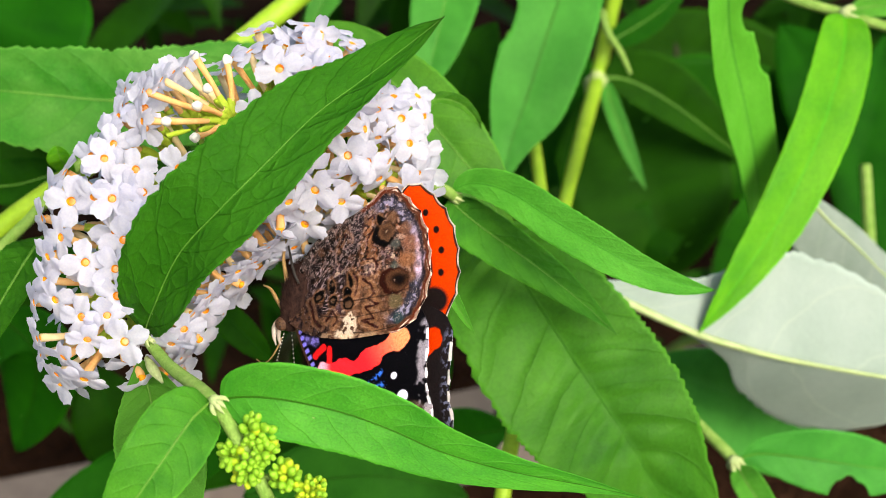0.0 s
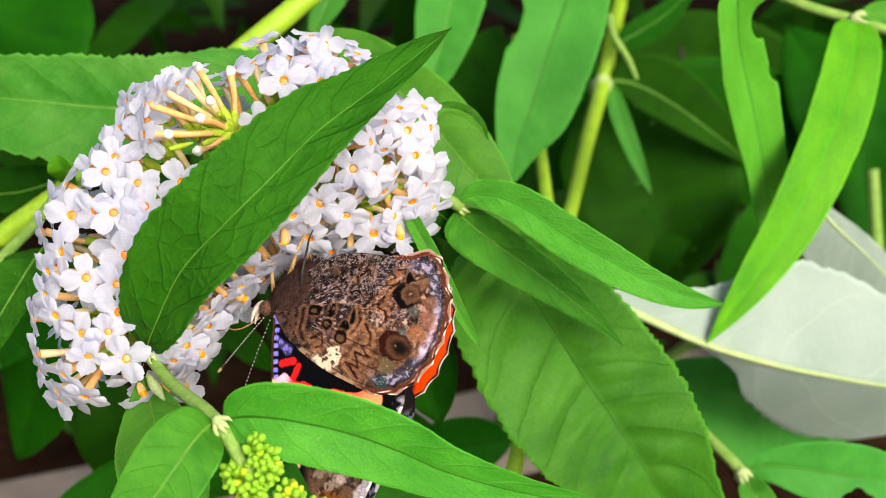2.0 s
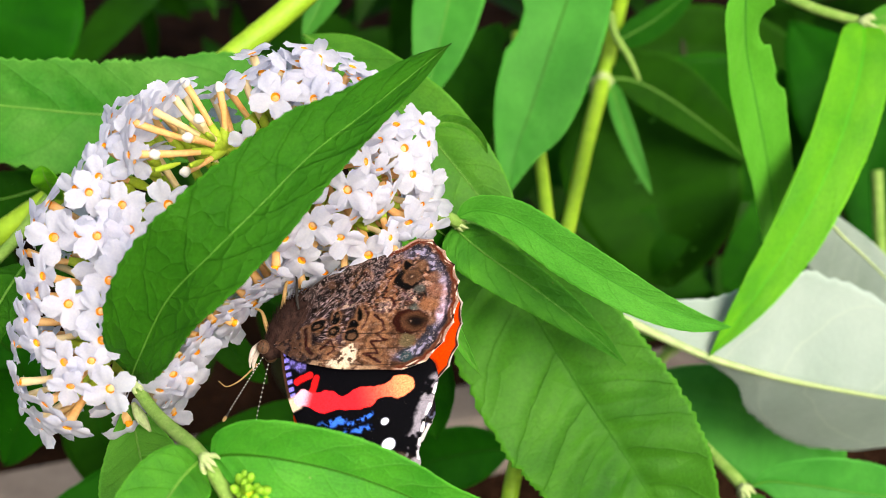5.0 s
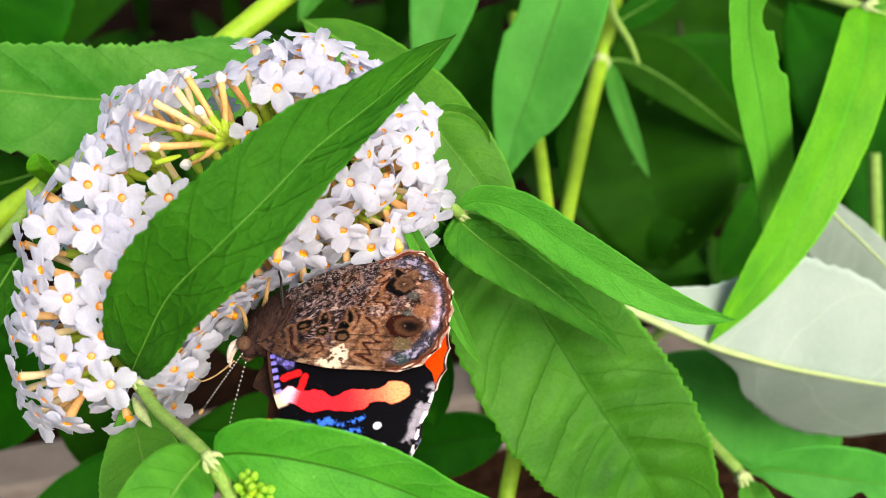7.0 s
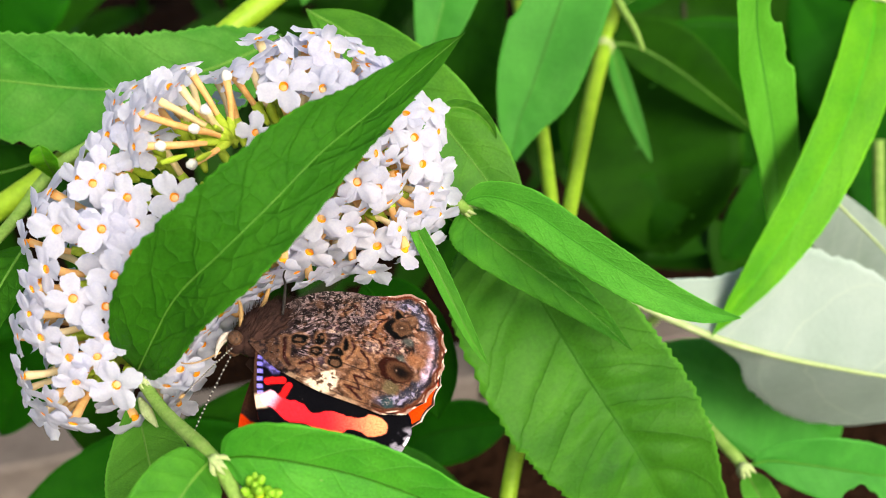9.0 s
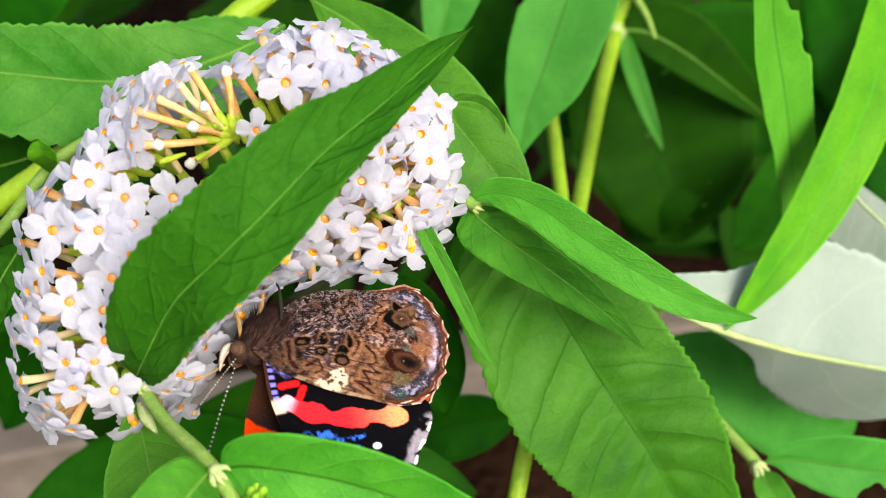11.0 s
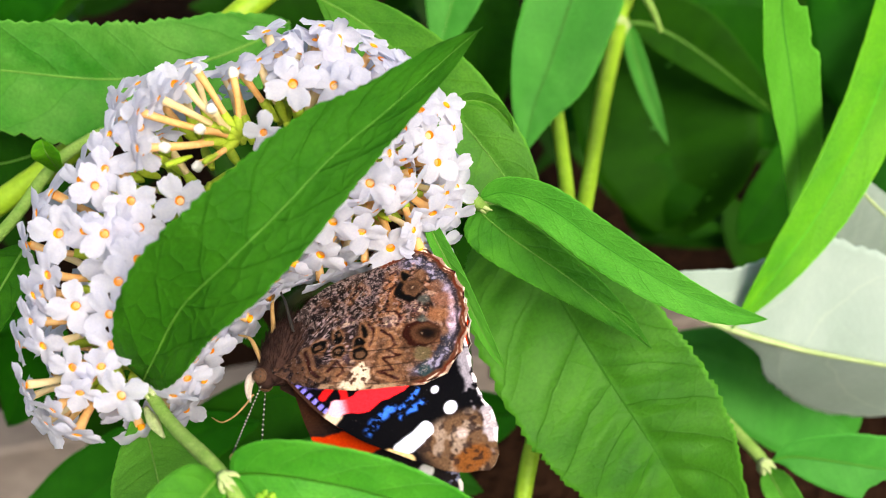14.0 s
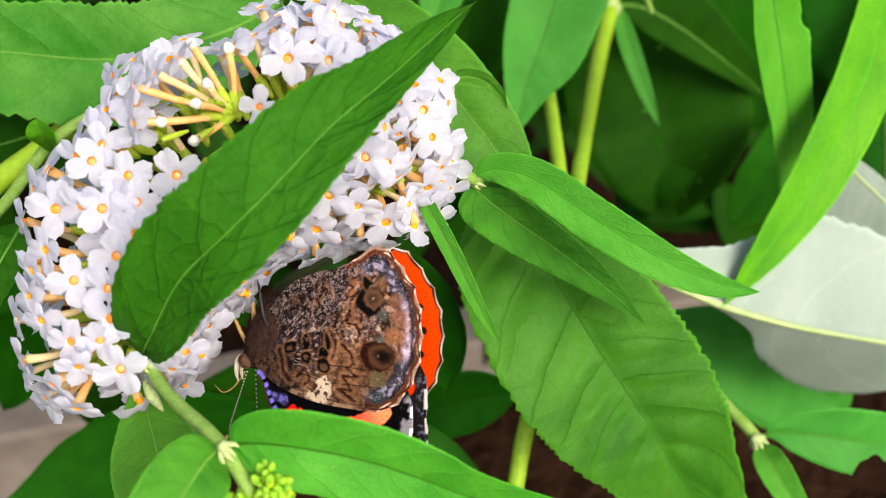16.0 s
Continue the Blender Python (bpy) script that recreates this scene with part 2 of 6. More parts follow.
def spline(points, n):
    """n + 1 points of a smooth line through the points given."""
    pts = [Vector(p) for p in points]
    if len(pts) == 2:
        return [pts[0].lerp(pts[1], k / n) for k in range(n + 1)]
    pts = [2 * pts[0] - pts[1]] + pts + [2 * pts[-1] - pts[-2]]
    out = []
    for k in range(n + 1):
        s = k / n * (len(pts) - 3)
        i = min(int(s), len(pts) - 4)
        f = s - i
        a, b, c, d = pts[i:i + 4]
        out.append(0.5 * (2 * b + (c - a) * f + (2 * a - 5 * b + 4 * c - d) * f * f + (3 * b - a - 3 * c + d) * f ** 3))
    return out


def tube(bm, points, radii, sides=8, n=None, mat=0, bump=0.0):
    """A round rod of changing thickness along a smooth line."""
    n = n or 6 * (len(points) - 1)
    line = spline(points, n)
    rr = [r[0] for r in spline([(r, 0, 0) for r in radii], n)] if len(radii) > 1 else [radii[0]] * (n + 1)
    rings, keep = [], None
    for k, p in enumerate(line):
        t = (line[min(k + 1, n)] - line[max(k - 1, 0)]).normalized()
        keep = (keep - t * keep.dot(t)).normalized() if keep else t.orthogonal().normalized()
        o = t.cross(keep)
        r = max(rr[k], 1e-5)
        rings.append([bm.verts.new(p + (keep * math.cos(a) + o * math.sin(a)) * r * (1 + bump * noise.noise(p * 900 + keep * a)))
                      for a in (2 * math.pi * j / sides for j in range(sides))])
    for a, b in zip(rings, rings[1:]):
        for j in range(sides):
            bm.faces.new((a[j], a[(j + 1) % sides], b[(j + 1) % sides], b[j])).material_index = mat
    for ring in (rings[0][::-1], rings[-1]):
        bm.faces.new(ring).material_index = mat
    return bm


def ball(bm, centre, axes, u=10, v=7, mat=0, rough=0.0):
    """An egg-like lump: centre and three half axes."""
    a, b, c = [Vector(x) for x in axes]
    centre = Vector(centre)
    rows = []
    for i in range(1, v):
        th = math.pi * i / v
        rows.append([])
        for j in range(u):
            ph = 2 * math.pi * j / u
            q = math.sin(th) * math.cos(ph) * a + math.sin(th) * math.sin(ph) * b + math.cos(th) * c
            rows[-1].append(bm.verts.new(centre + q * (1 + rough * noise.noise(q * 1500 + centre * 300))))
    top, low = bm.verts.new(centre + c), bm.verts.new(centre - c)
    for j in range(u):
        k = (j + 1) % u
        bm.faces.new((top, rows[0][j], rows[0][k])).material_index = mat
        bm.faces.new((low, rows[-1][k], rows[-1][j])).material_index = mat
        for a1, b1 in zip(rows, rows[1:]):
            bm.faces.new((a1[j], b1[j], b1[k], a1[k])).material_index = mat
    return bm


def leaf(parent, spine, left, right, material, peak=0.38, full=1.9, tilt=(18, 18), curl=0.0, teeth=0.02, count=26,
         bites=(), wave=0.0, under=None, rib=RIB, rib_size=0.0005, label="", seed=0, nu=56, nv=9, face=None, other=None, swell=0.010):
    """One leaf blade with its midrib: spine from base to tip, half widths on either side, and how far each half leans
    towards the open side (degrees). bites: (side, where, how deep, how wide)."""
    face = Vector(face) if face else FACE
    line = spline(spine, nu)
    length = sum((b - a).length for a, b in zip(line, line[1:]))
    shapes = []
    for pk, fl in ((peak, full), other or (peak, full)):
        a, b = fl * pk, fl * (1 - pk)
        shapes.append((a, b, pk ** a * (1 - pk) ** b))
    bm = bmesh.new()
    uv = bm.loops.layers.uv.new("UVMap")
    thick = 0.00022
    sheets = []
    grid = []
    for k, p in enumerate(line):
        t = k / nu
        tan = (line[min(k + 1, nu)] - line[max(k - 1, 0)]).normalized()
        side = face.cross(tan).normalized()
        nor = tan.cross(side).normalized()
        row = []
        for j in range(-nv, nv + 1):
            s = j / nv
            w, lean = (left, tilt[0]) if s > 0 else (right, tilt[1])
            a, b, top = shapes[0 if s > 0 else 1]
            hw = w * max((t ** a * (1 - t) ** b / top) if 0 < t < 1 else 0.0, 0.012)
            if teeth:
                ft = (t * count + 0.3 * math.sin(7 * t + seed) + 0.35 * math.sin(19 * t + 2 * seed + s)) % 1.0
                which = int(t * count + 0.3 * math.sin(7 * t + seed) + 0.35 * math.sin(19 * t + 2 * seed + s)) + 71 * (s > 0)
                hw *= 1 - teeth * (1.2 + 1.9 * (math.sin(which * 12.9898 + seed) * 43758.5453 % 1.0)) * (ft if abs(s) > 0.8 else 0) * (abs(s) - 0.8) / 0.2
            for sd, where, deep, wide in bites:
                if sd * s > 0 and abs(t - where) < wide:
                    q = 1 - ((t - where) / wide) ** 2
                    hw *= 1 - deep * q ** 0.45
            la = radians(lean)
            q = p + side * (s * hw) + nor * (abs(s) * hw * math.tan(la)) - nor * (curl * hw * s * s)
            q = q + nor * (wave * w * (0.55 * math.sin(9 * t + 2.2 * (s > 0) + seed) * s * s + 0.8 * noise.noise(Vector((t * 5, s * 1.6, seed * 3.1))) * min(1.0, 6 * t)))
            # the blade swells between its side veins
            ph = t * 11 - abs(s) ** 1.35 * 1.3 + 0.43 * (s > 0)
            q = q + nor * (swell * w * abs(math.sin(math.pi * ph)) * min(1, abs(s) * 4) * (1 - abs(s)) * 2)
            row.append((q, nor, t * length / max(left + right, 1e-6) * 0.5, s))
        grid.append(row)
    for sheet in (0, 1):
        sheets.append([[bm.verts.new(q - n * (thick * sheet)) for q, n, _, _ in row] for row in grid])
    for sheet, vs in enumerate(sheets):
        for k in range(nu):
            for j in range(2 * nv):
                quad = [(k, j), (k, j + 1), (k + 1, j + 1), (k + 1, j)]
                if sheet:
                    quad.reverse()
                f = bm.faces.new([vs[x][y] for x, y in quad])
                f.material_index = sheet
                for loop, (x, y) in zip(f.loops, quad):
                    loop[uv].uv = (x / nu, grid[x][y][3])
    hi, lo = sheets
    for k in range(nu):
        for j, turned in ((0, False), (2 * nv, True)):
            f = [hi[k][j], hi[k + 1][j], lo[k + 1][j], lo[k][j]]
            bm.faces.new(f if not turned else f[::-1])
    for k in (0, nu):
        for j in range(2 * nv):
            f = [hi[k][j], hi[k][j + 1], lo[k][j + 1], lo[k][j]]
            bm.faces.new(f[::-1] if k == 0 else f)
    blade = part("leaf", bm, [material, under or LEAF_COOL], parent, label)
    mids = [grid[k][nv] for k in range(0, nu + 1, 4)]
    tb = bmesh.new()
    tube(tb, [q + n * (rib_size * 0.12) for q, n, _, _ in mids], [rib_size * (1 - 0.8 * k / (len(mids) - 1)) for k in range(len(mids))], 6, 40)
    part("midrib", tb, rib, blade)
    return blade


def stem_part(parent, points, radii, material=STEM, name="stem", label="", sides=12):
    bm = bmesh.new()
    tube(bm, points, radii, sides, bump=0.05)
    return part(name, bm, material, parent, label)


# ---------------------------------------------------------------- ground and board
def build_ground():
    bm = bmesh.new()
    n = 60
    for i in range(n + 1):
        for j in range(n + 1):
            x = 30 * ((i / n) * 2 - 1) ** 3 + 0.0
            y = 30 * ((j / n) * 2 - 1) ** 3 + 0.6
            h = 0.012 * noise.noise(Vector((x * 9, y * 9, 0))) + 0.005 * noise.noise(Vector((x * 31, y * 31, 3)))
            bm.verts.new((x, y, h if abs(x) < 4 and abs(y) < 4 else 0))
    bm.verts.ensure_lookup_table()
    for i in range(n):
        for j in range(n):
            a = i * (n + 1) + j
            bm.faces.new([bm.verts[k] for k in (a, a + n + 1, a + n + 2, a + 1)])
    me = bpy.data.meshes.new("ground")
    bm.to_mesh(me)
    bm.free()
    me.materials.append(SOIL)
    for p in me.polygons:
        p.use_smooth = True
    tagged(new("ground", me), "brown garden soil, its colour darkened for the shade under the bush", "soil", kind="structure")


build_ground()



def build_board():
    """A long weathered edging board that lies on edge on the soil."""
    a, b = Vector((-0.23512, 0.27135, 0.00000)), Vector((0.14594, 0.37817, 0.00000))
    along = (b - a).normalized()
    out = Vector((along.y, -along.x, 0))
    a, b = a - along * 0.7 + out * 0.028, b + along * 0.8 + out * 0.028
    bm = bmesh.new()
    n, rows = 80, []
    sect = [(0.0, -0.01), (0.0, 0.047), (0.003, 0.05), (0.030, 0.05), (0.033, 0.047), (0.033, -0.01)]
    for k in range(n + 1):
        p = a.lerp(b, k / n)
        rows.append([bm.verts.new(p - out * d + Vector((0, 0, h)) + out * 0.0015 * noise.noise(Vector((k * 0.5, d * 90, h * 60)))) for d, h in sect])
    for r, q in zip(rows, rows[1:]):
        for j in range(len(sect)):
            i = (j + 1) % len(sect)
            bm.faces.new((r[j], r[i], q[i], q[j]))
    bm.faces.new(rows[0][::-1]), bm.faces.new(rows[-1])
    bmesh.ops.translate(bm, verts=bm.verts, vec=-a)
    me = bpy.data.meshes.new("edging_board")
    bm.to_mesh(me)
    bm.free()
    me.materials.append(BOARD)
    ob = new("edging_board", me)
    ob.location = a
    tagged(ob, "weathered grey-brown wooden edging board lying on the soil", "board")


build_board()


# ---------------------------------------------------------------- the bush, shoot by shoot
def node_collar(parent, at, size, axis=(0.6, -0.2, -0.7)):
    """The felted swelling where a pair of leaves leaves the stem, with two small scales."""
    bm = bmesh.new()
    a = Vector(axis).normalized()
    b = a.orthogonal().normalized()
    c = a.cross(b)
    at = Vector(at)
    ball(bm, at, (b * size * 0.7, c * size * 0.7, a * size * 0.6), 12, 8, 0, 0.35)
    node_ob = part("node", bm, NODE_FELT, parent, "pale felted node")
    rnd = random.Random(int(size * 1e6))
    for k in range(9):
        g = k * 0.7 + rnd.uniform(-0.3, 0.3)
        out = b * math.cos(g) + c * math.sin(g)
        ln = size * rnd.uniform(1.0, 1.9)
        bm = bmesh.new()
        tube(bm, [at + out * size * 0.35, at + out * size * 0.9 + a * ln * 0.4, at + out * size * rnd.uniform(0.8, 1.3) + a * ln], [size * 0.34, size * 0.26, size * 0.05], 6, 8)
        part("bract", bm, NODE_FELT, node_ob)
    return node_ob


def front_shoot():
    s = thing("flowering_shoot", (0.03, -0.03, 0.0), "green downy buddleia shoot with deep green pointed leaves", "shrub", "shoots of the bush")
    stem_part(s, [(-0.04947, -0.01122, 0.38770), (-0.04296, -0.02037, 0.38859), (-0.03414, -0.03081, 0.39112), (-0.02934, -0.03625, 0.38682), (-0.02538, -0.04020, 0.37944), (-0.02063, -0.04397, 0.36883), (0.0, -0.05, 0.25), (0.03, -0.03, -0.02)],
              [0.00090, 0.00099, 0.00110, 0.00101, 0.00101, 0.00101, 0.0022, 0.004], STEM_DOWNY)
    node_collar(s, (-0.03330, -0.03238, 0.39236), 0.00140)
    node_collar(s, (-0.04744, -0.01484, 0.38951), 0.00090)
    leaf(s, [(-0.04854, -0.01267, 0.38913), (-0.04545, -0.01512, 0.39608), (-0.04006, -0.01524, 0.40638), (-0.03289, -0.01462, 0.41423), (-0.02621, -0.01079, 0.41970), (-0.01948, -0.00410, 0.42403), (-0.01263, 0.00352, 0.42620), (-0.00404, 0.01486, 0.42844), (0.00028, 0.01870, 0.43043)],
         0.00888, 0.00642, LEAF_DEEP, 0.37, 2.01, (14, 22), teeth=0.03, count=46, wave=0.035, rib_size=0.00013, label="deep green pointed leaf with sunken veins", seed=1, nu=90, nv=12)
    leaf(s, [(-0.03268, -0.03154, 0.39181), (-0.02918, -0.03200, 0.39290), (-0.02342, -0.03297, 0.39325), (-0.01467, -0.03332, 0.39101), (-0.00701, -0.03349, 0.38729), (0.00000, -0.03313, 0.38257), (0.01061, -0.03129, 0.37648), (0.02340, -0.02770, 0.36940), (0.03442, -0.02553, 0.36378)],
         0.00581, 0.00597, LEAF_MID, 0.33, 2.01, (20, 8), teeth=0.012, count=40, wave=0.03, rib_size=0.00022, rib=LEAF_DEEP, label="bright green smooth-edged pointed leaf", seed=2, nu=80, nv=11)
    leaf(s, [(-0.03417, -0.03173, 0.39153), (-0.03589, -0.03607, 0.39231), (-0.03915, -0.04144, 0.38988), (-0.04430, -0.04567, 0.38384), (-0.05044, -0.04804, 0.37523)],
         0.00523, 0.00571, LEAF_MID, 0.42, 1.84, (12, 25), teeth=0.012, count=30, wave=0.04, rib_size=0.00025, seed=3)
    leaf(s, [(-0.05041, -0.01277, 0.38389), (-0.04926, -0.01452, 0.38055), (-0.04838, -0.01671, 0.37648), (-0.04736, -0.01946, 0.37301), (-0.04586, -0.02327, 0.36949), (-0.04392, -0.02756, 0.36600), (-0.04144, -0.03309, 0.36225)],
         0.00720, 0.00760, LEAF_FRESH, 0.58, 1.95, (6, 6), face=(0.42, -0.72, 0.55), teeth=0.012, count=30, wave=0.04, rib_size=0.00024, rib=RIB, seed=4)
    for line, radii in (([(-0.04957, -0.01135, 0.38814), (-0.04826, -0.01313, 0.38784), (-0.04723, -0.01503, 0.38673)], [0.0004, 0.0008, 0.0003]), ([(-0.04837, -0.01475, 0.38545), (-0.04681, -0.01708, 0.38494), (-0.04506, -0.01895, 0.38373)], [0.0004, 0.0009, 0.0002])):
        bm = bmesh.new()
        tube(bm, line, radii, 8, 12)
        part("bract", bm, NODE_FELT, s, "small pale felted bract")
    return s


def middle_shoot():
    s = thing("leafy_shoot", (0.02557, 0.06520, 0.34517), "side shoot with narrow bright and dark green leaves", "shrub", "shoots of the bush")
    stem_part(s, [(-0.01461, 0.01803, 0.40159), (-0.00523, 0.02555, 0.39489), (0.00181, 0.03408, 0.38615), (0.01036, 0.04201, 0.37307), (0.01833, 0.05302, 0.35741), (0.02612, 0.06440, 0.34403)], [0.00095, 0.00095, 0.00122, 0.00109, 0.00132, 0.00151], STEM_DOWNY)
    node_collar(s, (0.00181, 0.03408, 0.38615), 0.00136, (0.7, 0.4, -0.5))
    leaf(s, [(0.00194, 0.03384, 0.38751), (0.00624, 0.03333, 0.38936), (0.01315, 0.02997, 0.38926), (0.02125, 0.02447, 0.38647), (0.02881, 0.01937, 0.38433), (0.03654, 0.01566, 0.38169), (0.04420, 0.01361, 0.37955), (0.05137, 0.01354, 0.37781)],
         0.00385, 0.00435, LEAF_FRESH, 0.40, 1.60, (18, 14), other=(0.48, 1.5), teeth=0.02, count=44, wave=0.05, rib_size=0.00018, rib=LEAF_MID, label="fresh green narrow leaf", seed=5, nu=76)
    leaf(s, [(0.00136, 0.03447, 0.38496), (0.00354, 0.03401, 0.38256), (0.00875, 0.03331, 0.37807), (0.01947, 0.03232, 0.36969), (0.02924, 0.03045, 0.36179), (0.03694, 0.02811, 0.35496)],
         0.00442, 0.00600, LEAF_BROAD, 0.42, 1.75, other=(0.3, 1.6), tilt=(16, 10), teeth=0.025, count=40, wave=0.05, rib_size=0.00018, seed=6, nu=70)
    leaf(s, [(-0.00734, 0.01585, 0.39673), (-0.00626, 0.01283, 0.39590), (-0.00321, 0.00882, 0.39192), (0.00060, 0.00451, 0.38576), (0.00363, 0.00212, 0.38061), (0.00578, 0.00104, 0.37733)],
         0.00171, 0.00141, LEAF_FRESH, 0.35, 1.49, (25, 20), teeth=0.02, count=30, wave=0.06, rib_size=0.00014, seed=7, label="slender fresh green leaf")
    leaf(s, [(-0.00477, 0.03576, 0.40424), (-0.00098, 0.03874, 0.40501), (0.00309, 0.04010, 0.40346), (0.00599, 0.03959, 0.40100), (0.00762, 0.03977, 0.39776)],
         0.00155, 0.00089, LEAF_MID, 0.4, 1.57, (40, 10), teeth=0.02, count=20, wave=0.1, rib_size=0.00014, seed=8)
    leaf(s, [(-0.03094, 0.07831, 0.40399), (-0.02062, 0.07319, 0.40016), (-0.00795, 0.06435, 0.39277), (0.00197, 0.05620, 0.38461), (0.00936, 0.05055, 0.37654), (0.01502, 0.04569, 0.36612)],
         0.00873, 0.01122, LEAF_MID, 0.5, 1.93, (8, 18), teeth=0.012, count=36, wave=0.05, rib_size=0.0003, seed=9, nu=70)
    # this leaf's green carries the shade between its neighbours
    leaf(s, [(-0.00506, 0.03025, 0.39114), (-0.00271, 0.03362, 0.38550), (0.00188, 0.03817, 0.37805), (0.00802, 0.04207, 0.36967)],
         0.00349, 0.00418, LEAF_PAINTED_SHADE, 0.4, 1.75, (10, 10), teeth=0.02, count=30, wave=0.05, rib_size=0.0002, seed=10)
    return s


def back_shoot():
    s = thing("leafy_shoot", (0.006, 0.09, 0.0), "tall yellow-green stem with broad leaves, one showing its pale felted underside", "shrub", "shoots of the bush")
    stem_part(s, [(0.06594, 0.24094, 0.35730), (0.06369, 0.23823, 0.33599), (0.05914, 0.22580, 0.31824), (0.04809, 0.17818, 0.31996), (0.03570, 0.11504, 0.33440), (0.02612, 0.06520, 0.34517), (0.02074, 0.04906, 0.32735), (0.01584, 0.03298, 0.31485), (0.01305, 0.02164, 0.30213), (0.01038, 0.01171, 0.28795), (0.008, 0.075, 0.15), (0.006, 0.09, -0.02)],
              [0.00275, 0.00296, 0.00296, 0.00266, 0.00213, 0.00179, 0.00178, 0.00198, 0.00198, 0.00198, 0.003, 0.004])
    stem_part(s, [(0.02429, 0.20770, 0.34470), (0.02777, 0.17592, 0.33418), (0.02859, 0.13997, 0.33514), (0.02758, 0.09371, 0.33881), (0.02654, 0.06536, 0.34539)], [0.00180, 0.00197, 0.00199, 0.00185, 0.00165])
    node_collar(s, (0.02602, 0.06455, 0.34598), 0.00235, (0.3, -0.5, -0.6))
    node_collar(s, (0.05885, 0.22423, 0.31948), 0.00388, (0.0, 0.3, -0.8))
    # broad toothed leaf
    leaf(s, [(0.01110, 0.06083, 0.36158), (0.01366, 0.05250, 0.36015), (0.01823, 0.04311, 0.35721), (0.02733, 0.03056, 0.34800), (0.03383, 0.02425, 0.34072), (0.03959, 0.01940, 0.33380), (0.04688, 0.01591, 0.32184), (0.06551, 0.01045, 0.28963)],
         0.01780, 0.02086, LEAF_BROAD, 0.56, 1.15, (6, 14), other=(0.45, 1.31), swell=0.045, teeth=0.024, count=44, wave=0.05, rib_size=0.0003, rib=LEAF_DEEP, label="broad green leaf with a toothed edge", seed=11, nu=100, nv=14)
    # felted underside
    leaf(s, [(0.02793, 0.06504, 0.34494), (0.03598, 0.06545, 0.34029), (0.04775, 0.06475, 0.33407), (0.06433, 0.06385, 0.32581), (0.07816, 0.06383, 0.32055), (0.09113, 0.06520, 0.31553), (0.11929, 0.06866, 0.30652), (0.15470, 0.07566, 0.29560)],
         0.02885, 0.01997, LEAF_UNDER, 0.72, 3.5, (-14, -52), teeth=0.02, count=36, wave=0.03, rib=RIB_PALE, rib_size=0.0015, under=LEAF_MID, label="pale felted underside of a broad leaf", other=(0.85, 7.5), seed=12, nu=90, nv=12)
    leaf(s, [(0.10533, 0.11360, 0.33551), (0.11001, 0.11027, 0.33077), (0.11727, 0.10639, 0.32524), (0.12696, 0.10084, 0.31734), (0.13987, 0.09391, 0.30747), (0.15600, 0.08699, 0.29759)],
         0.00500, 0.01500, LEAF_UNDER, 0.5, 1.1, (-10, -15), teeth=0.02, wave=0.04, rib=RIB_PALE, rib_size=0.0005, seed=13, under=LEAF_MID)
    # long hanging leaf
    leaf(s, [(0.04812, 0.18197, 0.39513), (0.03879, 0.16521, 0.38513), (0.03139, 0.14885, 0.37222), (0.02407, 0.13281, 0.35629), (0.01982, 0.12443, 0.34782), (0.01736, 0.11692, 0.33708)],
         0.01369, 0.01269, LEAF_COOL, 0.42, 2.0, (8, 16), teeth=0.012, wave=0.05, rib_size=0.0003, rib=LEAF_DEEP, bites=((-1, 0.42, 0.16, 0.06),), label="long hanging blue-green leaf", seed=14, nu=70)
    # leaves at the upper node, the first and last with painted-in shade
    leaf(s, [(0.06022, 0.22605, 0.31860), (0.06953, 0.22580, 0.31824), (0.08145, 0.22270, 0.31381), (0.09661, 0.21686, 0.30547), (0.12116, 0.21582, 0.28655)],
         0.01343, 0.00866, LEAF_PAINTED_SHADE, 0.5, 1.75, (15, 15), teeth=0.01, wave=0.05, rib_size=0.0006, seed=15)
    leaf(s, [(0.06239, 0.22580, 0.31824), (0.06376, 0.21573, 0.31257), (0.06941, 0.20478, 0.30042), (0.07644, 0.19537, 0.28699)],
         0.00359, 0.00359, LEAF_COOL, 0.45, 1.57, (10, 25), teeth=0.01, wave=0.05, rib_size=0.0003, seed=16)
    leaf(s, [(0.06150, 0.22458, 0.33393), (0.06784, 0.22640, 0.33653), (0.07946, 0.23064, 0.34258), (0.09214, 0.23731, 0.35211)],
         0.00507, 0.00592, LEAF_PAINTED_SHADE, 0.5, 1.57, (10, 15), teeth=0.01, wave=0.05, rib_size=0.0003, seed=17)
    stem_part(s, [(0.05066, 0.17444, 0.36693), (0.05133, 0.16615, 0.36382), (0.05524, 0.16055, 0.35930), (0.05841, 0.15651, 0.35353)], [0.00122, 0.00122, 0.00105, 0.00070], STEM_DOWNY, "twig")
    return s


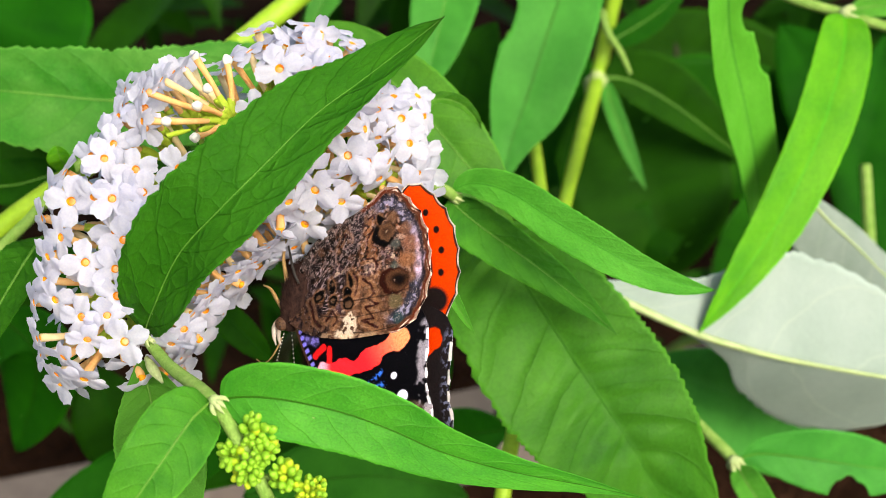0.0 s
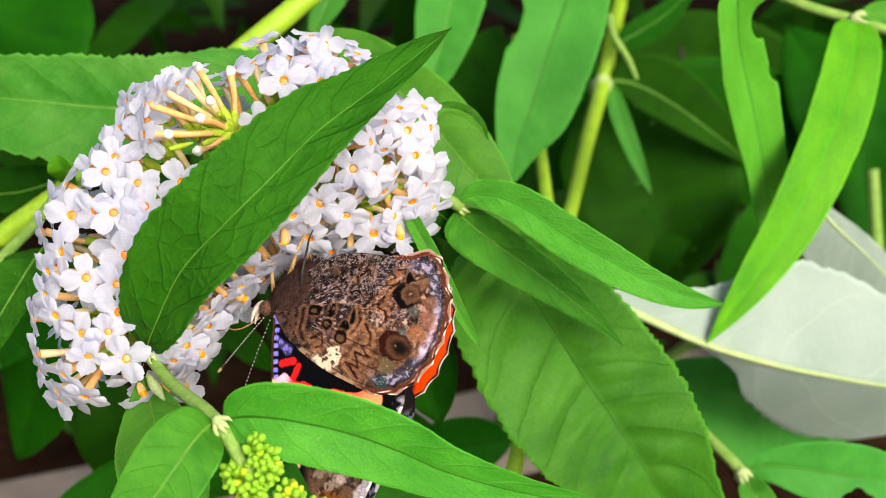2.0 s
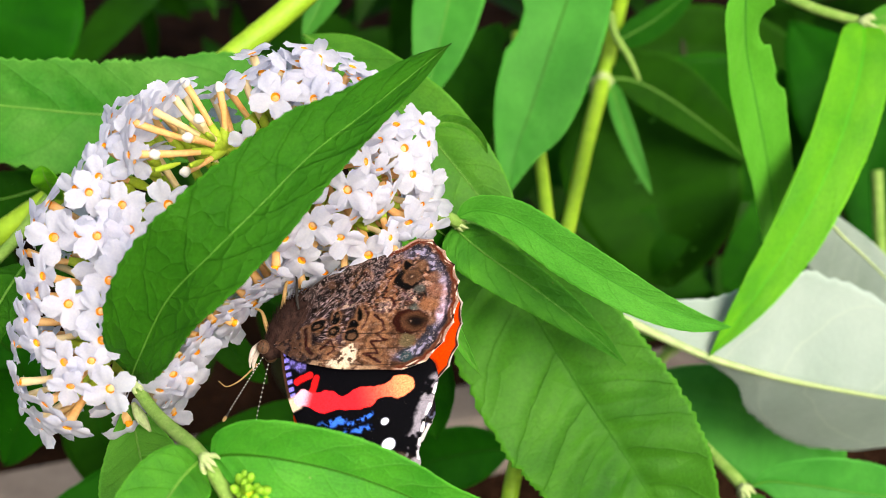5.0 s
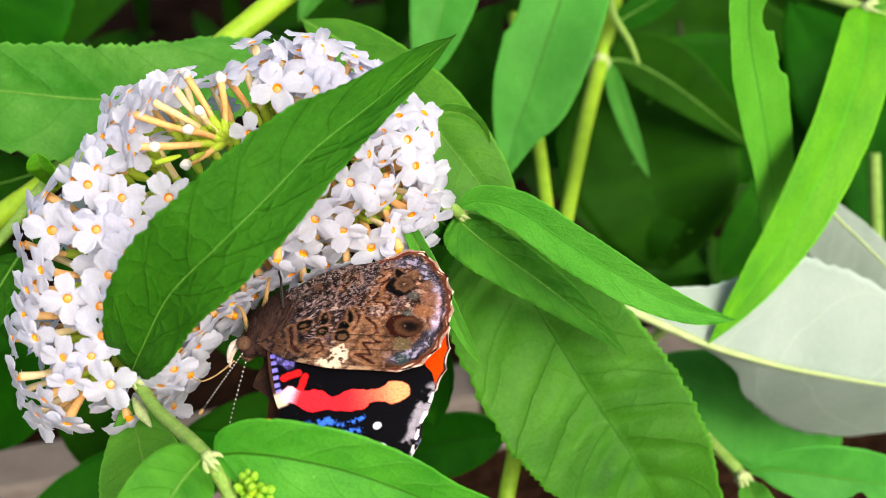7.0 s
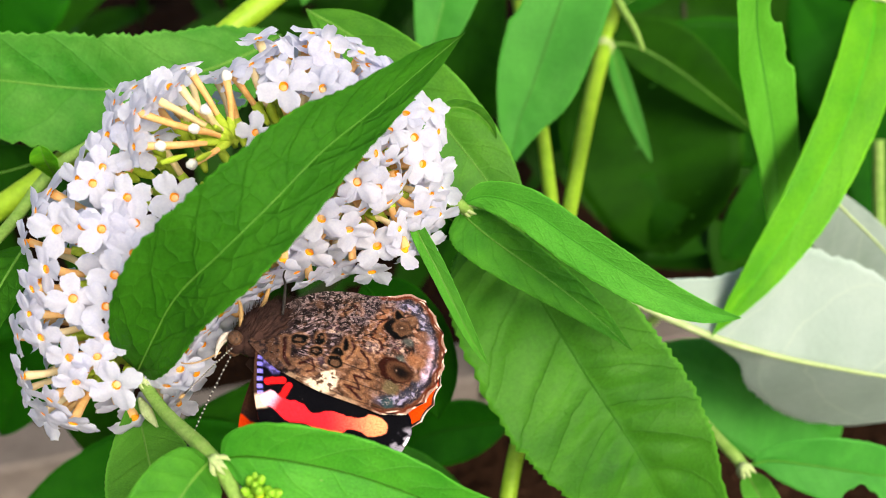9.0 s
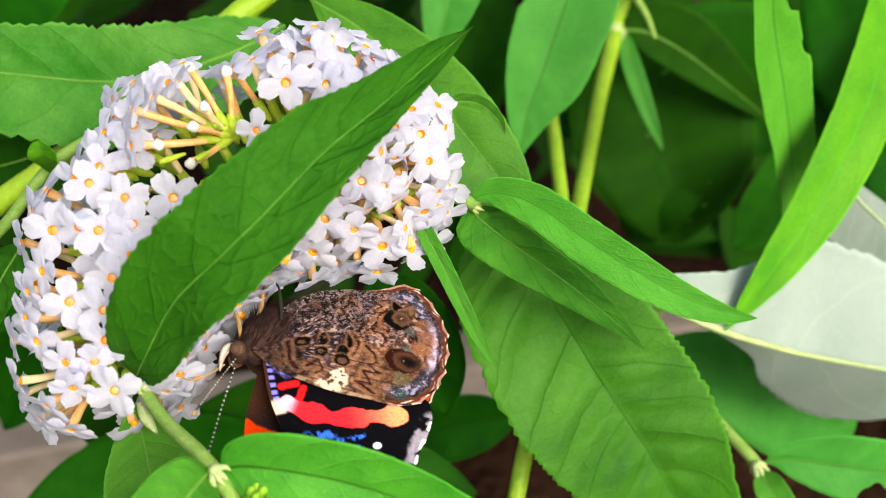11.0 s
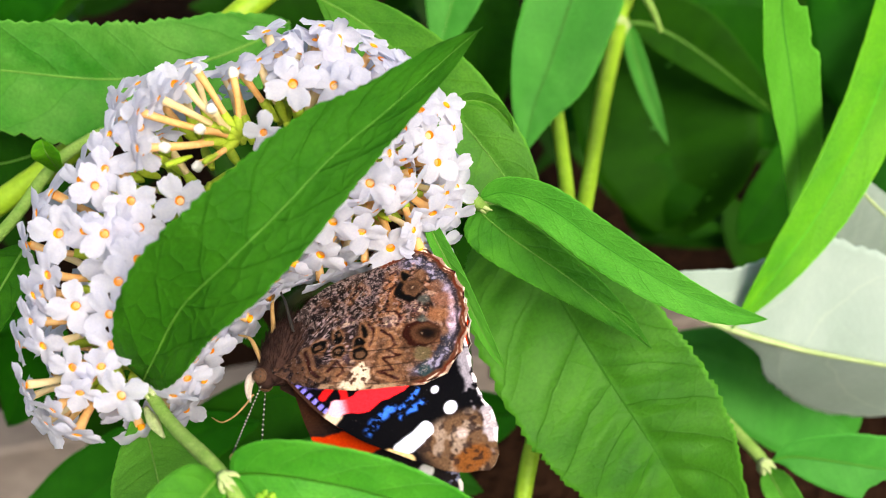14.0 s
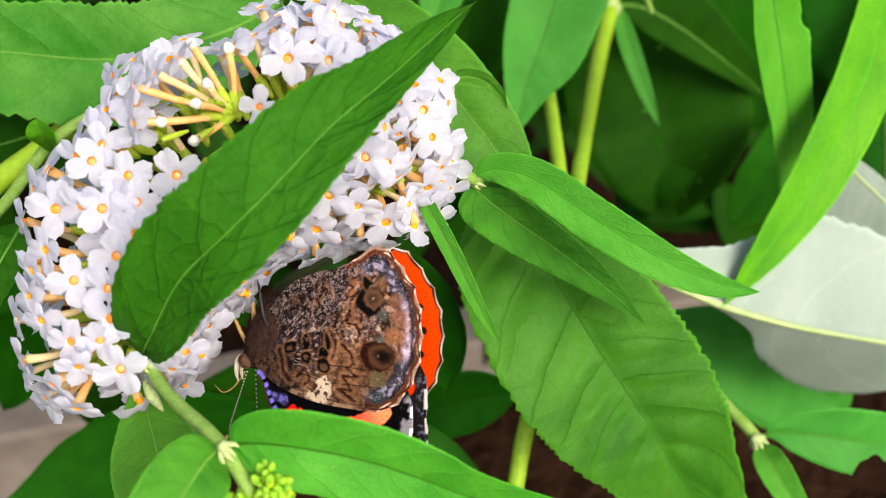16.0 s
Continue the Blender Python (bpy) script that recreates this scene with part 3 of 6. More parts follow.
def right_shoot():
    s = thing("leafy_shoot", (0.26, 0.16, 0.0), "thin twig with long hanging light green leaves", "shrub", "shoots of the bush")
    stem_part(s, [(0.05994, 0.16295, 0.40282), (0.08179, 0.14339, 0.39233), (0.09523, 0.13407, 0.38774), (0.10923, 0.12864, 0.38521), (0.12502, 0.12403, 0.38211), (0.15567, 0.12095, 0.37772), (0.19274, 0.11112, 0.34623), (0.24, 0.13, 0.2), (0.26, 0.16, -0.02)], [0.00153, 0.00153, 0.00138, 0.00138, 0.00138, 0.00153, 0.00190, 0.003, 0.0038], STEM_DOWNY, "twig")
    node_collar(s, (0.10894, 0.12693, 0.38625), 0.00215, (0.9, 0.1, -0.3))
    leaf(s, [(0.10878, 0.12658, 0.38575), (0.10796, 0.12079, 0.38271), (0.10503, 0.11196, 0.37533), (0.09852, 0.09897, 0.36376), (0.08837, 0.08458, 0.35017), (0.07875, 0.07420, 0.34058), (0.07128, 0.06761, 0.33292), (0.06496, 0.06292, 0.32621)],
         0.00769, 0.00888, LEAF_LIME, 0.34, 1.49, (12, 22), teeth=0.012, count=34, wave=0.04, rib_size=0.0003, rib=LEAF_LIME, label="light green leaf hanging from a twig", seed=18, nu=80)
    leaf(s, [(0.06545, 0.09025, 0.41266), (0.06660, 0.09084, 0.40428), (0.07025, 0.09371, 0.39161), (0.07702, 0.09695, 0.37307), (0.08460, 0.10078, 0.35238), (0.09003, 0.10021, 0.33065), (0.09066, 0.09021, 0.31637)],
         0.00880, 0.01030, LEAF_PALE, 0.35, 1.40, (14, 16), teeth=0.012, wave=0.05, rib_size=0.0003, rib=LEAF_COOL, face=(0.30, -0.72, 0.62), bites=((1, 0.27, 0.42, 0.065), (1, 0.33, 0.25, 0.13), (1, 0.43, 0.10, 0.02)), label="hanging green leaf with a piece eaten from its edge", seed=19, nu=110)
    leaf(s, [(0.10970, 0.12693, 0.38625), (0.11663, 0.12971, 0.38673), (0.12718, 0.13229, 0.38518), (0.14202, 0.13475, 0.37999)],
         0.00306, 0.00306, LEAF_FRESH, 0.4, 1.57, (20, 20), teeth=0.01, wave=0.05, rib_size=0.0003, seed=20)
    return s


def low_shoot():
    s = thing("leafy_shoot", (0.16, 0.05, 0.0), "low twig with two light green leaves at a pale node", "shrub", "shoots of the bush")
    stem_part(s, [(0.05326, 0.08384, 0.30728), (0.06123, 0.06099, 0.30603), (0.06721, 0.04938, 0.30513), (0.07264, 0.04179, 0.30302), (0.07954, 0.03345, 0.29459), (0.10592, 0.01751, 0.24742), (0.15, 0.04, 0.12), (0.16, 0.05, -0.02)], [0.00118, 0.00133, 0.00143, 0.00157, 0.00157, 0.00207, 0.0026, 0.0032], STEM_DOWNY)
    node_collar(s, (0.07224, 0.04022, 0.30426), 0.00195, (0.5, -0.2, -0.8))
    leaf(s, [(0.07392, 0.04125, 0.30398), (0.07884, 0.04127, 0.30575), (0.08905, 0.04000, 0.30568), (0.10025, 0.03903, 0.30431), (0.11229, 0.03955, 0.30156), (0.13067, 0.04026, 0.29734)],
         0.00815, 0.00815, LEAF_COOL, 0.55, 2.7, (10, 10), teeth=0.01, wave=0.05, rib_size=0.00035, rib=LEAF_FRESH, bites=((-1, 0.585, 0.52, 0.055), (-1, 0.645, 0.50, 0.06)), seed=21, nu=80)
    leaf(s, [(0.07308, 0.03941, 0.30311), (0.07489, 0.03390, 0.30221), (0.07981, 0.02779, 0.29697), (0.08874, 0.02149, 0.28797)],
         0.00385, 0.00385, LEAF_FRESH, 0.4, 1.57, (25, 20), teeth=0.01, wave=0.05, rib_size=0.0003, seed=22)
    return s


def left_shoot():
    s = thing("leafy_shoot", (-0.16, 0.07, 0.0), "thick yellow-green stem with a large toothed leaf behind the flowers", "shrub", "shoots of the bush")
    stem_part(s, [(-0.02054, 0.11881, 0.40952), (-0.03696, 0.10504, 0.39858), (-0.05138, 0.09319, 0.39037), (-0.07194, 0.07851, 0.37813), (-0.08902, 0.06613, 0.36916), (-0.10355, 0.06007, 0.36050), (-0.12205, 0.05136, 0.34806), (-0.15, 0.03, 0.18), (-0.16, 0.07, -0.02)],
              [0.00288, 0.00288, 0.00288, 0.00277, 0.00264, 0.00264, 0.00264, 0.0035, 0.004])
    stem_part(s, [(-0.07171, 0.06780, 0.38026), (-0.08120, 0.05509, 0.37955), (-0.08607, 0.04102, 0.37689), (-0.08880, 0.03417, 0.37581), (-0.09810, 0.02883, 0.36820)], [0.00101, 0.00122, 0.00116, 0.00116, 0.00116], STEM_DOWNY, "twig")
    leaf(s, [(-0.03826, 0.08856, 0.39247), (-0.04808, 0.08090, 0.39025), (-0.06265, 0.07351, 0.38842), (-0.07498, 0.07097, 0.38828), (-0.09180, 0.06915, 0.39091), (-0.11209, 0.07031, 0.39257), (-0.13514, 0.07708, 0.39351)],
         0.01438, 0.01181, LEAF_MOTTLED, 0.48, 1.40, (10, 12), swell=0.025, teeth=0.04, count=38, wave=0.035, rib_size=0.0004, label="large green leaf with a saw-toothed edge", seed=23, nu=90, nv=12)
    leaf(s, [(-0.08054, 0.03004, 0.37864), (-0.08144, 0.02368, 0.37828), (-0.08506, 0.01796, 0.37358), (-0.09055, 0.01228, 0.36548), (-0.09586, 0.00809, 0.35601)],
         0.00422, 0.00533, LEAF_DEEP, 0.45, 1.57, (14, 14), teeth=0.02, wave=0.04, rib_size=0.0003, seed=24)
    leaf(s, [(-0.07947, 0.04953, 0.38032), (-0.07917, 0.04543, 0.38667), (-0.07928, 0.04470, 0.38912), (-0.07950, 0.04497, 0.39124)],
         0.00255, 0.00265, LEAF_LIME, 0.5, 1.05, (20, 20), teeth=0.0, wave=0.1, rib_size=0.0002, seed=25, nu=24)
    # back leaf in the green with shade painted in
    leaf(s, [(-0.09121, 0.07664, 0.36674), (-0.10220, 0.07467, 0.36392), (-0.11319, 0.07388, 0.36280), (-0.12555, 0.07191, 0.35998)],
         0.00467, 0.00632, LEAF_PAINTED_SHADE, 0.4, 1.57, (14, 14), teeth=0.01, wave=0.05, rib_size=0.0003, seed=26)
    return s


def upper_shoot():
    s = thing("leafy_shoot", (-0.00431, 0.20329, 0.40813), "hanging leaves at the top of the bush", "shrub", "shoots of the bush")
    stem_part(s, [(0.05994, 0.16295, 0.40282), (0.04211, 0.17795, 0.39984), (0.02053, 0.19103, 0.39934), (-0.00431, 0.20329, 0.40813), (-0.04024, 0.19917, 0.40225)], [0.00169, 0.00174, 0.00174, 0.00174, 0.00157], STEM_DOWNY, "twig")
    leaf(s, [(0.00460, 0.19458, 0.40441), (0.00418, 0.18097, 0.39370), (0.00189, 0.16615, 0.38124), (-0.00152, 0.15163, 0.36922), (-0.00609, 0.14096, 0.35399)],
         0.01065, 0.01065, LEAF_COOL, 0.5, 1.49, (12, 12), teeth=0.01, wave=0.05, rib_size=0.0003, seed=27)
    leaf(s, [(-0.02587, 0.20123, 0.40519), (-0.03126, 0.18887, 0.38753), (-0.03575, 0.17959, 0.37429), (-0.04383, 0.16929, 0.35958)],
         0.00719, 0.00719, LEAF_COOL, 0.45, 1.49, (20, 12), teeth=0.01, wave=0.05, rib_size=0.0003, seed=28)
    return s


def inner_leaves():
    """The inside of the bush: leaves on low stems behind the rest, shade put into their greens."""
    rnd = random.Random(5)
    s = thing("leafy_shoot", (0.02, 0.33, 0.0), "leaves deep inside the bush, their green darkened to stand for shade", "shrub", "shoots of the bush")
    stem_part(s, [(0.02, 0.33, -0.02), (0.05, 0.30, 0.12), (0.12803, 0.28182, 0.20647), (0.10989, 0.31077, 0.28267), (0.10461, 0.35168, 0.34110)], [0.004, 0.0025, 0.0016, 0.0013, 0.001], TWIG)
    stem_part(s, [(0.02, 0.33, 0.02), (-0.04, 0.25, 0.1), (-0.06002, 0.15609, 0.23612), (-0.03293, 0.15704, 0.27234), (-0.04734, 0.20943, 0.31229)], [0.004, 0.003, 0.0025, 0.002, 0.0015], TWIG)
    stem_part(s, [(0.15929, 0.20121, 0.29477), (0.16038, 0.18905, 0.27750), (0.16168, 0.17688, 0.26022), (0.16385, 0.15984, 0.23604), (0.14, 0.33, 0.1), (0.10, 0.36, -0.02)], [0.0020, 0.0022, 0.0024, 0.0026, 0.003, 0.0034], STEM_DOWNY)
    count = itertools.count(30)

    # by default the shade is in the leaf's colour, not cast on it
    def shaded(a, b, d, *spine, kind=LEAF_PAINTED_SHADE):
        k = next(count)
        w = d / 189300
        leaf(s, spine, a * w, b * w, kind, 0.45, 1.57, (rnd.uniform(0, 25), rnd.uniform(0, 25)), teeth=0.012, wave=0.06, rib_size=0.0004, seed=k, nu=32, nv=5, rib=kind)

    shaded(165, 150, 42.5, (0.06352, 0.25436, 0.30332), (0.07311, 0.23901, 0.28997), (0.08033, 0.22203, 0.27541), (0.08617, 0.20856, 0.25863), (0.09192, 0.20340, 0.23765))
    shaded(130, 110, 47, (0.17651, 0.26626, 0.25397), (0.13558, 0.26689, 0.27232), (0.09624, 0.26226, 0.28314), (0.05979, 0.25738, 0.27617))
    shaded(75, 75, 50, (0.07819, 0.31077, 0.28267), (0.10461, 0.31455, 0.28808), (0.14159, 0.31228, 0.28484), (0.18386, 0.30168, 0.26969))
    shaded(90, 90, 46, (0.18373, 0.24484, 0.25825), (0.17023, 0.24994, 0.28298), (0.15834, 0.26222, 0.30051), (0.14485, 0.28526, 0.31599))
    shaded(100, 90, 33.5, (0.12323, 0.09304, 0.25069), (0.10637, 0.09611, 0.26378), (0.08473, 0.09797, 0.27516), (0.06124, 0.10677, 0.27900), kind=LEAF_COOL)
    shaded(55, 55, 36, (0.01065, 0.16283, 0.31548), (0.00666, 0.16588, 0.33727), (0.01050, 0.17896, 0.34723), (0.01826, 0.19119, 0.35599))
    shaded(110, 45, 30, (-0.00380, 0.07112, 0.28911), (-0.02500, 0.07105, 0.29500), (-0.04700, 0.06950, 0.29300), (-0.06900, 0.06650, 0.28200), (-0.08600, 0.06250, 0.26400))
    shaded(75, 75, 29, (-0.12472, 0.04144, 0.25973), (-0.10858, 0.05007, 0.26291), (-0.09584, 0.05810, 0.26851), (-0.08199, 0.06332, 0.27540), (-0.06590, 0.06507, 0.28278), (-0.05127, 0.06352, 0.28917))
    shaded(70, 60, 28, (-0.05237, 0.04467, 0.28620), (-0.03266, 0.04443, 0.29284), (-0.01216, 0.04346, 0.29493), (0.00680, 0.04467, 0.28620), kind=LEAF_PAINTED_HALF_SHADE)
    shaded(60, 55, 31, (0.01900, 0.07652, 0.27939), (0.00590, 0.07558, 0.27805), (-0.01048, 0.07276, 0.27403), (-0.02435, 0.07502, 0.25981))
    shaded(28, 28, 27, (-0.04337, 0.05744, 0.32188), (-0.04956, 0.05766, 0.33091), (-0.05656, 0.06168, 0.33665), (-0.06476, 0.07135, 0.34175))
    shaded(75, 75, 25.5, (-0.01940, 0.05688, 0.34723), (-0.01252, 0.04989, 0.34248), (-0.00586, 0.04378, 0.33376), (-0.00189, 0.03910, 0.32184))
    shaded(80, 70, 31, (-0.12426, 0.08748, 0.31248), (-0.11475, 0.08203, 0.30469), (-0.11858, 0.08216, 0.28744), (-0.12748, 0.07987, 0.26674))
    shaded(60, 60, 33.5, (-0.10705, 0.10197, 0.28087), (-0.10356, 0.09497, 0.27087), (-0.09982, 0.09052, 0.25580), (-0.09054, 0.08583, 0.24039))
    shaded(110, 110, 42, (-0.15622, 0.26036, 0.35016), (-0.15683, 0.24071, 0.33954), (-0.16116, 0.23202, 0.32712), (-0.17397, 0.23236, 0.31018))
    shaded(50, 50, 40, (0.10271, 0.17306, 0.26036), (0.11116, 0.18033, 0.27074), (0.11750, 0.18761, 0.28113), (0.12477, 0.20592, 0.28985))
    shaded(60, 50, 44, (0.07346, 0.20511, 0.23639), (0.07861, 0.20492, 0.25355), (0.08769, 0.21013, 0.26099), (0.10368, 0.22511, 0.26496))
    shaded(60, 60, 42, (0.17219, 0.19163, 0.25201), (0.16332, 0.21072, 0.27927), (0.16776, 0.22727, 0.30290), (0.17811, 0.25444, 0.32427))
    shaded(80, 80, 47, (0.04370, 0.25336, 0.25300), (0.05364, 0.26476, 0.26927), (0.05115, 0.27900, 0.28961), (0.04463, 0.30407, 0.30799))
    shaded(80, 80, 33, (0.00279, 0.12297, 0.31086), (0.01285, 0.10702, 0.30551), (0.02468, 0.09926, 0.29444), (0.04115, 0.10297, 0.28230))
    return s


def far_foliage():
    """Many plain leaves, too many to count: behind, and an unseen light-blocking crown added above."""
    rnd = random.Random(21)
    vs, fs = [], []
    def add(p, way, nor, ln, w):
        side = way.cross(nor).normalized()
        o = len(vs)
        n = 6
        for k in range(n + 1):
            t = k / n
            hw = w * (t ** 0.7 * (1 - t) ** 1.1) / 0.37 + 0.0003
            q = p + way * ln * t - nor * ln * 0.22 * t * t
            vs.extend([q - side * hw + nor * hw * 0.25, q, q + side * hw + nor * hw * 0.25])
        for k in range(n):
            for j in (0, 1):
                a = o + 3 * k + j
                fs.append((a, a + 1, a + 4, a + 3))
    def rand(a, b):
        return Vector([rnd.uniform(x, y) for x, y in zip(a, b)])
    # second and fourth boxes hang out of sight overhead, added to shade the rest
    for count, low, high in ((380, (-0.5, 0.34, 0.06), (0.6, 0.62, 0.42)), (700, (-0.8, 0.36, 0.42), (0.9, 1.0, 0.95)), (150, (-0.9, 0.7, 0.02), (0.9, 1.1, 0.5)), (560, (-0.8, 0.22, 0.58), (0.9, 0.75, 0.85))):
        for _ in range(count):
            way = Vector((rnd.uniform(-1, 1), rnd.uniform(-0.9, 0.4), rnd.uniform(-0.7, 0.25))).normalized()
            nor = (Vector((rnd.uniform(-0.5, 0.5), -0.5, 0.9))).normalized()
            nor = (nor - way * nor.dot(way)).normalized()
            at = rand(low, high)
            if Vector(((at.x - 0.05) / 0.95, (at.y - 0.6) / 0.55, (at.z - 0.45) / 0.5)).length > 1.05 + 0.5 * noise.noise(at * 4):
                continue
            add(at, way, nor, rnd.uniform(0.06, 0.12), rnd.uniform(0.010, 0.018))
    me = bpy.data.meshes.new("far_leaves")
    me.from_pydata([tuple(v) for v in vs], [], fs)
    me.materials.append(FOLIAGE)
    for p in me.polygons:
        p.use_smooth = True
    tagged(new("far_leaves", me), "dense leaves at the back of the bush, green darkened for shade, plus an unseen crown added to block light", "foliage", kind="stuff")


front_shoot()
middle_shoot()
back_shoot()
right_shoot()
low_shoot()
left_shoot()
upper_shoot()
inner_leaves()
far_foliage()



# ---------------------------------------------------------------- flower panicle
def corolla_mesh(seed, kind=0):
    """Four broad frilled white lobes round an orange throat, facing +z, about 7.5 mm across."""
    rnd = random.Random(seed)
    bm = bmesh.new()
    seg = 80
    turn = rnd.uniform(0, 1.5)
    full = [rnd.uniform(0.385, 0.445) for _ in range(4)]
    long = [rnd.uniform(0.90, 1.10) for _ in range(4)]
    bend = [rnd.uniform(-0.8, 1.0) + kind * 1.0 for _ in range(4)]
    skew = [rnd.uniform(-0.6, 0.6) for _ in range(4)]
    rings = [(0.075, -1.5), (0.125, -0.7), (0.175, -0.18), (0.24, 0.02), (0.34, 0.10), (0.50, 0.15), (0.68, 0.17), (0.85, 0.12), (1.0, 0.0)]
    rows = []
    for r, lift in rings:
        row = []
        spread = min(max((r - 0.15) / 0.35, 0.0), 1.0)
        for j in range(seg):
            a = 2 * math.pi * j / seg
            q = int(j * 4 / seg)
            f = a - math.pi / 4 - q * math.pi / 2
            d, p = 0.62 * long[q], full[q]
            lobe = d * math.cos(f) + math.sqrt(max(p * p - (d * math.sin(f)) ** 2, 0.0))
            frill = 0.030 * math.sin(11 * a + seed) + 0.026 * math.sin(23 * a + 2 * seed) + 0.018 * math.sin(39 * a + 5 * seed) - 0.035 * max(0.0, 1 - abs(f + 0.1 * skew[q]) * 8)
            lobe *= 1 + frill * (r > 0.8) + 0.4 * frill * (0.6 < r < 0.8)
            rr = 0.0037 * r * (1 - spread + spread * lobe)
            out = max(rr / 0.0037 - 0.3, 0.0)
            h = 0.0008 * lift - bend[q] * 0.0016 * out ** 1.4 + skew[q] * 0.0013 * math.sin(f) * out
            h += 0.00034 * math.sin(7 * a + seed * 2 + 4 * r) * out + 0.00020 * math.sin(15 * a + seed + 6 * r) * out * out
            h -= 0.0010 * (math.sin(f) ** 2) * out
            row.append(bm.verts.new((rr * math.cos(a + turn), rr * math.sin(a + turn), h)))
        rows.append(row)
    for k, (p, q) in enumerate(zip(rows, rows[1:])):
        for j in range(seg):
            i = (j + 1) % seg
            bm.faces.new((p[j], p[i], q[i], q[j])).material_index = 1 if k < 2 else 0
    bm.faces.new(rows[0][::-1]).material_index = 1
    me = bpy.data.meshes.new("corolla")
    bm.to_mesh(me)
    bm.free()
    for m in (PETAL, EYE):
        me.materials.append(m)
    for p in me.polygons:
        p.use_smooth = True
    return me


def rod_mesh(name, points, radii, material, sides=8):
    bm = bmesh.new()
    tube(bm, points, radii, sides, 8)
    me = bpy.data.meshes.new(name)
    bm.to_mesh(me)
    bm.free()
    me.materials.append(material)
    for p in me.polygons:
        p.use_smooth = True
    return me


